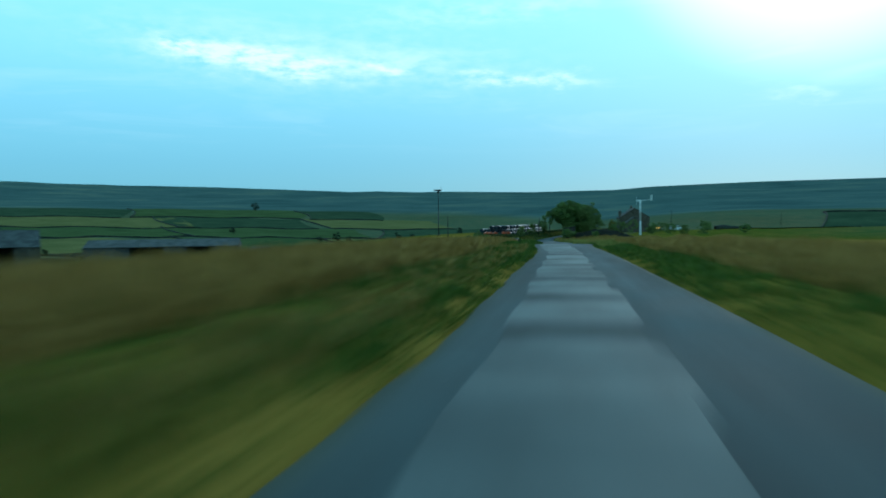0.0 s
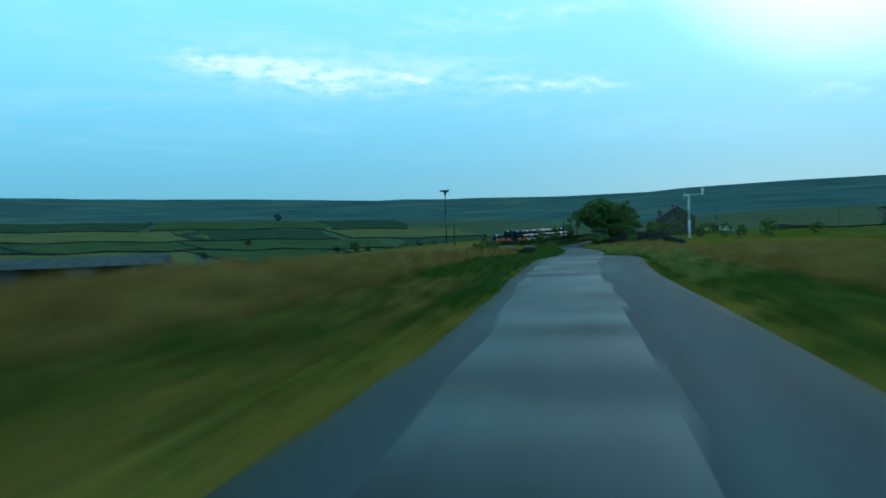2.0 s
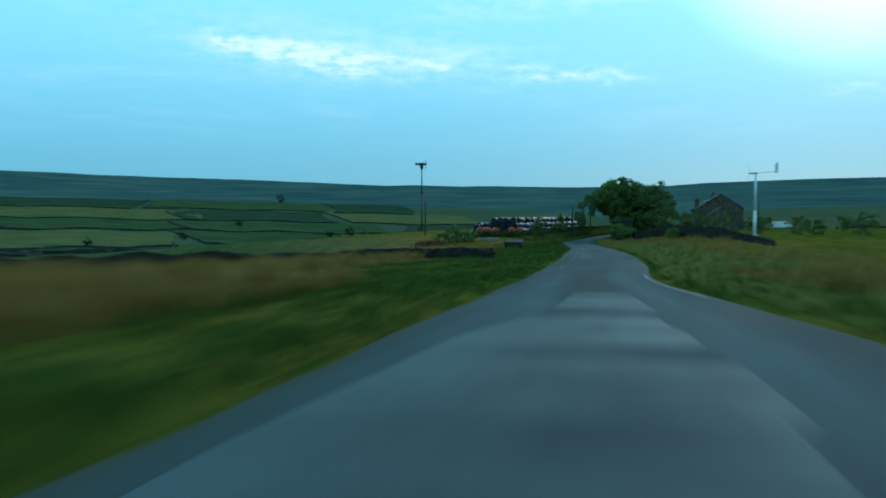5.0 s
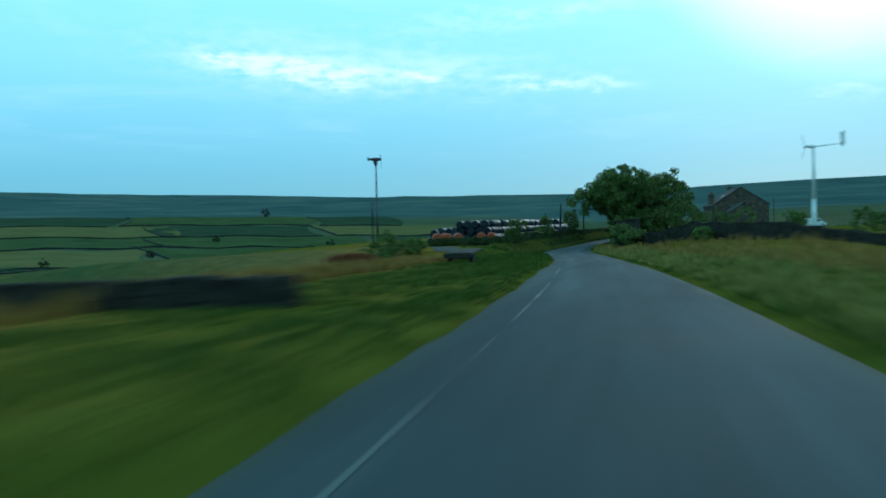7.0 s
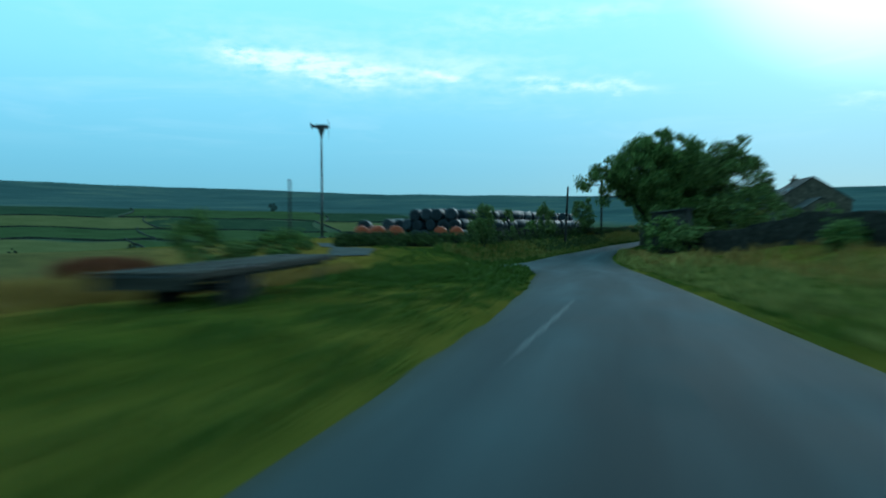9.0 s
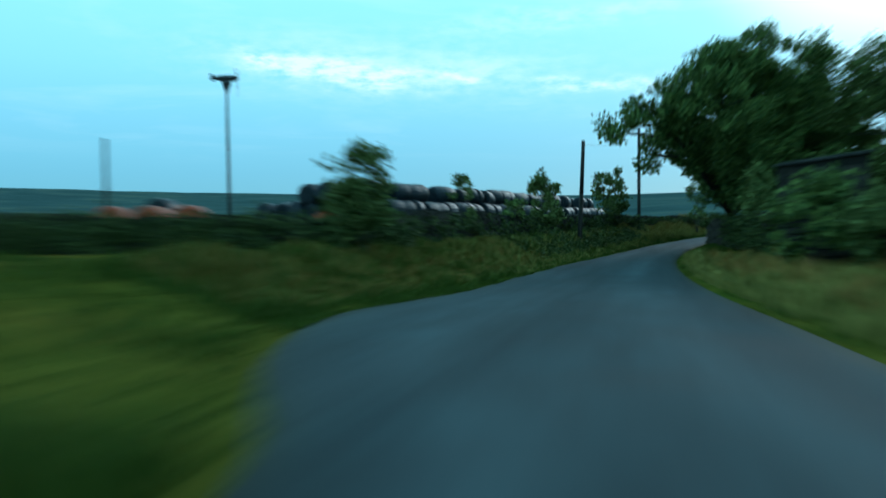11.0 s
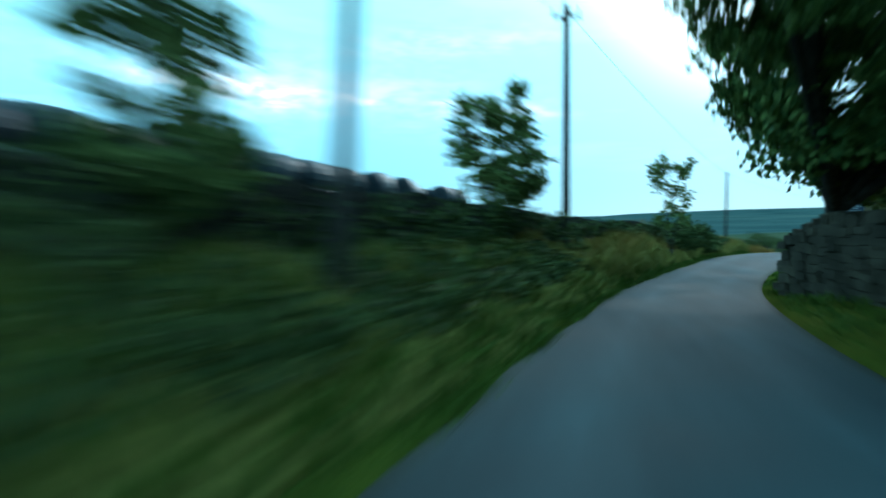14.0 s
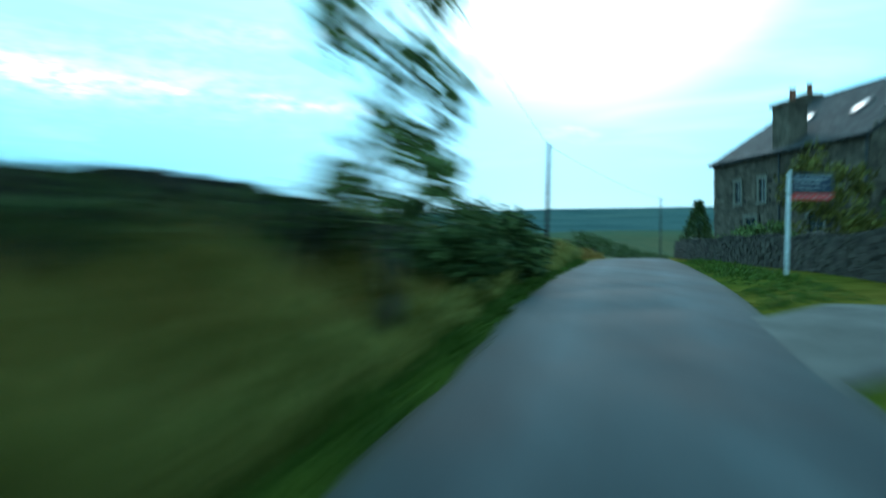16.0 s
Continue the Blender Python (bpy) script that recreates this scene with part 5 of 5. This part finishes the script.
# ---- stone outbuilding on the roadside ----
def outbuilding():
    u = thing("stone_outbuilding", -6.6, 226.4, -5.2, -8, "small plain stone outbuilding with lean-to roof", "outbuilding")
    r = random.Random(12)
    bm = bmesh.new()
    v = [bm.verts.new(p) for p in ((0, 0, -0.4), (2.6, 0, -0.4), (2.6, 0, 3.4), (0, 0, 3.1), (0, 5.0, -0.4), (2.6, 5.0, -0.4), (2.6, 5.0, 3.4), (0, 5.0, 3.1))]
    for f in ((0, 1, 2, 3), (5, 4, 7, 6), (4, 0, 3, 7), (1, 5, 6, 2), (3, 2, 6, 7)):
        bm.faces.new([v[i] for i in f])
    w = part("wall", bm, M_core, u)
    bm = bmesh.new()
    coursed_face(bm, 0, 5.0, -0.3, 3.05, lambda q, z, o: (-o, q, z), r)
    z = -0.3
    while z < 2.9:
        coursed_face(bm, 0, 2.6, z, z + 0.24, lambda q, zz, o: (q, -o, zz), r)
        z += 0.24
    part("masonry", bm, M_stone, w)["kind"] = "stuff"
    part("roof", box(bmesh.new(), 0, 2.5, 0, 2.9, 5.3, 0.1, 0.02, Matrix.Translation((1.3, 0, 3.32)) @ Matrix.Rotation(-math.atan2(0.3, 2.6), 4, "Y")), M_slate, u)


outbuilding()


# ---- sale board by the garden wall ----
def sale_board():
    x, y = 2.88, 279.6
    u = thing("sale_board", x, y, z_at(x, y), 0, "estate agent board in navy and red on a white post", "sign")
    navy = simple("navy_board", (0.006, 0.014, 0.035), (0.012, 0.024, 0.055), 3, 0.4, bump_by=0)
    red = simple("red_board", (0.50, 0.03, 0.03), (0.62, 0.05, 0.045), 3, 0.45, bump_by=0)
    letter = simple("faded_pale_lettering", (0.22, 0.23, 0.24), (0.34, 0.35, 0.36), 6, 0.6, bump_by=0)
    part("post", box(bmesh.new(), 0, 0, 1.25, 0.075, 0.075, 2.95, 0.006), M_white, u, "white painted wooden post")
    bd = part("board", box(bmesh.new(), 0.56, -0.05, 2.42, 1.0, 0.025, 0.50, 0.004), navy, u, "navy blue board")
    part("red_strip", box(bmesh.new(), 0.56, -0.052, 2.06, 1.0, 0.028, 0.16, 0.004), red, u, "red board with pale bars")
    for z, a, b, h in ((2.57, 0.12, 0.92, 0.06), (2.46, 0.12, 0.80, 0.06), (2.33, 0.12, 0.94, 0.03), (2.25, 0.12, 0.7, 0.022)):
        t = a
        rr = random.Random(int(z * 100))
        while t < b:
            w = rr.uniform(0.05, 0.16)
            part("lettering_bar", box(bmesh.new(), t + w / 2, -0.066, z, w, 0.006, h), letter, bd)
            t += w + 0.03
    t = 0.14
    while t < 0.95:
        part("lettering_bar", box(bmesh.new(), t + 0.06, -0.069, 2.06, 0.09, 0.006, 0.035), letter, bd)
        t += 0.15
    u.matrix_world = pose(x, y, z_at(x, y) + 0.12, 0, 1.5, -14)


sale_board()


def bollard(x, y):
    u = thing("marker_stone", x, y, z_at(x, y), 10, "squat weathered marker stone on the grass verge", "stone")
    bm = bmesh.new()
    tube(bm, (0, 0, -0.15), (0, 0, 0.42), 0.21, 0.17, 10)
    tube(bm, (0, 0, 0.42), (0, 0, 0.5), 0.17, 0.09, 10)
    rr = random.Random(4)
    for v in bm.verts:
        v.co += Vector((rr.uniform(-0.02, 0.02), rr.uniform(-0.02, 0.02), rr.uniform(-0.02, 0.02)))
    part("stone", bm, M_darkstone, u)


bollard(-2.75, 265.5)


# ---- barns across the field ----
def barn(x, y, turn, L, W, E, RZ, label, openings):
    z = z_at(x, y)
    u = thing("barn", x, y, z, turn, label, "barn", "farm barns")
    t = 0.15
    # posts and sheeted walls along the front, open bays left free
    xs = [-L / 2] + sorted(v for o in openings for v in o) + [L / 2]
    for k in range(0, len(xs) - 1):
        if k % 2 == 0:
            part("front_wall", box(bmesh.new(), (xs[k] + xs[k + 1]) / 2, -W / 2, E / 2 - 0.2, xs[k + 1] - xs[k], t, E + 0.4), M_stone if "stone" in label else M_steel_sheet, u)
    part("back_wall", box(bmesh.new(), 0, W / 2, E / 2 - 0.2, L, t, E + 0.4), M_steel_sheet, u)
    for s in (-1, 1):
        bm = bmesh.new()
        pr = [(-W / 2, -0.4), (W / 2, -0.4), (W / 2, E), (0, RZ), (-W / 2, E)]
        v = [bm.verts.new((s * (L / 2 - 0.08), a, b)) for a, b in pr] + [bm.verts.new((s * (L / 2 + 0.07), a, b)) for a, b in pr]
        bm.faces.new(v[:5])
        bm.faces.new(v[5:][::-1])
        for k in range(5):
            bm.faces.new((v[k], v[5 + k], v[5 + (k + 1) % 5], v[(k + 1) % 5]))
        bmesh.ops.recalc_face_normals(bm, faces=bm.faces)
        part("end_wall", bm, M_stone if "stone" in label else M_steel_sheet, u)
    sl = math.atan2(RZ - E, W / 2)
    ln = math.hypot(RZ - E, W / 2) + 0.4
    for s in (-1, 1):
        m = pose(0, 0, RZ + 0.1) @ Matrix.Rotation(-s * sl, 4, "X")
        n = max(2, int(L / 1.0))
        roof = part("roof", box(bmesh.new(), 0, s * ln / 2, -0.05, L, ln, 0.05, 0, m), M_steel_sheet, u)
        for k in range(n):
            part("roof_sheet", box(bmesh.new(), -L / 2 + (k + 0.5) * L / n, s * ln / 2, 0.02 * (k % 2), L / n - 0.01, ln + 0.02, 0.05, 0, m), M_steel_sheet, roof)
    return u


barn(-86.0, 146.0, 21.9, 30, 9, 4.2, 5.5, "long low grey sheeted barn with dark open bays", [(-6.3, 0.3), (4.8, 9.6)])
barn(-68.5, 153.5, 21.9, 4, 4, 2.8, 3.4, "small dark sheeted hut beside the barn", [(-0.8, 0.8)])
barn(-112.0, 131.0, 40, 13, 9, 6.0, 9.0, "weathered stone barn at the farmyard edge", [(-2, 2)])


# ---- far fields, their walls and trees ----
def polar(az, rad):
    a = radians(az)
    return -5 + math.sin(a) * rad, 150 + math.cos(a) * rad


def field(az0, az1, r0, r1, mat, label, skew=0.0):
    nu, nv = 14, 10
    a = np.linspace(az0, az1, nu)[:, None]
    s = np.linspace(0, 1, nv)[None, :]
    rad = r0 + (r1 - r0) * s + skew * (a - az0) + 12 * np.sin(a * 0.9 + r0)
    A = np.radians(a + 0 * s + 1.2 * np.sin(s * 2 + az0))
    x, y = -5 + np.sin(A) * rad, 150 + np.cos(A) * rad
    ob = mesh_object("field", np.dstack([x, y, land(x, y) + 0.35]).reshape(-1, 3), grid_faces(nu, nv), mat, smooth=True)
    if ob.data.polygons[0].normal.z < 0:
        ob.data.flip_normals()
    tagged(ob, label, "field", kind="structure")
    return x, y


def wall_strip(pts, label, h=1.5, w=1.2):
    v, f = [], []
    for k, (x, y) in enumerate(pts):
        a, b = pts[max(k - 1, 0)], pts[min(k + 1, len(pts) - 1)]
        d = Vector((b[0] - a[0], b[1] - a[1])).normalized()
        n = Vector((-d.y, d.x)) * w / 2
        z = z_at(x, y)
        hh = h * (1 + 0.2 * math.sin(k * 1.7))
        v += [(x - n.x, y - n.y, z - 0.5), (x - n.x * 0.6, y - n.y * 0.6, z + hh), (x + n.x * 0.6, y + n.y * 0.6, z + hh), (x + n.x, y + n.y, z - 0.5)]
        if k:
            q = 4 * (k - 1)
            f += [(q + i, q + 4 + i, q + 5 + i, q + 1 + i) for i in range(3)]
    return tagged(mesh_object("field_boundary", v, f, M_hedge_far), label, "wall", "far field walls", kind="structure")


M_hedge_far = simple("far_wall_and_hedge", (0.016, 0.021, 0.016), (0.040, 0.044, 0.036), 0.2, 0.95, grain=2, bump_by=0)
rf = random.Random(17)
mats = [(M_field_green, "grazed green pasture in the valley"), (M_field_dark, "dark rushy pasture in the valley"), (M_field_dry, "pale cut hay meadow on the slope")]
bands = [(-80, -6, [230, 350, 480, 630, 800, 1000, 1250])]
for a0, a1, rs in bands:
    for bi, (r0, r1) in enumerate(zip(rs, rs[1:])):
        lim = a1 - (0 if bi < 4 else 6 * (bi - 3))
        az = a0
        while az < lim:
            wd = rf.uniform(9, 20) * (400 / r0) ** 0.4
            e1 = min(az + wd, lim)
            pick = rf.choices(mats, (5, 4, 2 if bi in (2, 3, 5) else 1))[0]
            x, y = field(az, e1, r0, r1, pick[0], pick[1], skew=rf.uniform(-1.5, 1.5))
            wall_strip([(x[k, 0], y[k, 0]) for k in range(x.shape[0])], "dark stone wall between valley fields")
            wall_strip([(x[0, k], y[0, k]) for k in range(x.shape[1])], "dark stone wall between valley fields")
            az = e1
for az, e1, r0, r1, k in ((-74, -46, 172, 222, 0), (-46, -24, 170, 222, 1)):
    x, y = field(az, e1, r0, r1, mats[k][0], mats[k][1])
    wall_strip([(x[i, -1], y[i, -1]) for i in range(x.shape[0])], "dark stone wall between valley fields", 1.3, 0.8)
    wall_strip([(x[0, i], y[0, i]) for i in range(x.shape[1])], "dark stone wall between valley fields", 1.3, 0.8)
for az, e1, r0, r1, k in ((19, 30, 170, 270, 0), (23, 40, 285, 420, 0), (20, 32, 440, 620, 1)):
    x, y = field(az, e1, r0, r1, mats[k][0], "green upland pasture beyond the wall")
    wall_strip([(x[i, -1], y[i, -1]) for i in range(x.shape[0])], "dark stone wall along upland pasture", 1.6)
    wall_strip([(x[0, i], y[0, i]) for i in range(x.shape[1])], "dark stone wall along upland pasture", 1.4)

M_far_leaf = material("far_tree_leaves", leaf_build((0.008, 0.018, 0.010), (0.022, 0.036, 0.018)))
far = [(-24.5, 560, 7), (-22.8, 580, 9), (-21.6, 590, 6), (-31, 700, 7), (-17, 620, 8), (-15.5, 640, 6), (-14, 600, 7), (-36, 520, 6), (-11, 700, 8), (-43, 480, 6), (-9, 640, 7), (15, 310, 5), (18, 300, 4), (24, 330, 5), (9, 420, 6), (28, 290, 4), (20.5, 320, 4.5), (-50, 430, 6), (-27, 1250, 14)]
for k, (az, rad, h) in enumerate(far):
    x, y = polar(az, rad)
    tree(x, y, h, [(0, 0, h * 0.55, h * 0.4, h * 0.4, h * 0.42), (h * 0.2, 0, h * 0.4, h * 0.35, h * 0.35, h * 0.3)], "distant dark tree along a field wall", M_far_leaf, 100 + k, 0.2, 24, h * 0.09, 26, h * 0.12, "distant trees", limbs=False)


def cottage(x, y, turn, mat, label, s=1.0):
    u = thing("cottage", x, y, z_at(x, y), turn, label, "house", "distant cottages")
    bm = bmesh.new()
    pr = [(-3, -0.5), (3, -0.5), (3, 4.6), (0, 6.8), (-3, 4.6)]
    a = [bm.verts.new((p[0] * s, -5 * s, p[1] * s)) for p in pr]
    b = [bm.verts.new((p[0] * s, 5 * s, p[1] * s)) for p in pr]
    bm.faces.new(a)
    bm.faces.new(b[::-1])
    for k in range(5):
        bm.faces.new((a[k], b[k], b[(k + 1) % 5], a[(k + 1) % 5]))
    bmesh.ops.recalc_face_normals(bm, faces=bm.faces)
    part("wall", bm, mat, u)
    for sg in (-1, 1):
        m = pose(0, 0, 6.95 * s) @ Matrix.Rotation(sg * math.atan2(2.2, 3), 4, "Y")
        part("roof", box(bmesh.new(), sg * 1.95 * s, 0, 0, 3.9 * s, 10.4 * s, 0.15 * s, 0, m), M_slate, u)
    for yy in (-3, 0, 3):
        part("window", box(bmesh.new(), -3.02 * s, yy * s, 2.5 * s, 0.06, 0.9 * s, 1.2 * s), M_glass, u)
    part("chimney", box(bmesh.new(), 0, 4.4 * s, 7.1 * s, 0.8 * s, 0.8 * s, 1.6 * s), M_stone, u)


cottage(90, 480, 20, M_white, "small white rendered cottage on the hillside", 0.55)


# ---- parked white van and amber lamp by the far yard ----
def van(x, y, turn):
    u = thing("parked_van", x, y, z_at(x, y), turn, "small white van parked by far bushes", "van")
    bm = bmesh.new()
    pr = [(-2.2, 0.35), (2.2, 0.35), (2.25, 0.85), (1.5, 1.05), (0.85, 1.8), (-2.15, 1.85)]
    a = [bm.verts.new((p[0], -0.85, p[1])) for p in pr]
    b = [bm.verts.new((p[0], 0.85, p[1])) for p in pr]
    bm.faces.new(a)
    bm.faces.new(b[::-1])
    for k in range(6):
        bm.faces.new((a[k], b[k], b[(k + 1) % 6], a[(k + 1) % 6]))
    bmesh.ops.recalc_face_normals(bm, faces=bm.faces)
    bmesh.ops.bevel(bm, geom=list(bm.edges), offset=0.07, segments=2, affect="EDGES")
    part("body", bm, M_white, u)
    for s in (-0.86, 0.86):
        part("side_window", box(bmesh.new(), 0.55, s, 1.42, 0.8, 0.02, 0.42, 0.005), M_glass, u)
        for xx in (-1.35, 1.4):
            w = part("wheel", tube(bmesh.new(), (xx, s - 0.1, 0.32), (xx, s + 0.1, 0.32), 0.18, 0.18, 14), M_white, u)
            part("tyre", tube(bmesh.new(), (xx, s - 0.09, 0.32), (xx, s + 0.09, 0.32), 0.32, 0.32, 16), M_tyre, w)
    part("windscreen", box(bmesh.new(), 1.2, 0, 1.43, 0.03, 1.4, 0.75, 0.005, Matrix.Translation((1.2, 0, 1.43)) @ Matrix.Rotation(radians(-40), 4, "Y") @ Matrix.Translation((-1.2, 0, -1.43))), M_glass, u)


van(33.0, 300.0, 15)
M_amber = plain("amber_lamp", (0.9, 0.4, 0.05), 0.3, 0.0, (1.0, 0.42, 0.05), 5.0)
lx, ly = 24.5, 278.8
lz = z_at(lx, ly)
lamp = thing("yard_lamp", lx, ly, lz, 0, "small amber lamp glowing on a short post", "lamp")
part("post", tube(bmesh.new(), (0, 0, -0.2), (0, 0, -3.25 - lz + 0.0), 0.05, 0.045), M_dark, lamp)
part("lens", tube(tube(bmesh.new(), (0, 0, -3.25 - lz), (0, 0, -3.05 - lz), 0.09, 0.12, 12), (0, 0, -3.05 - lz), (0, 0, -2.9 - lz), 0.12, 0.06, 12), M_amber, lamp, "glowing amber lens")
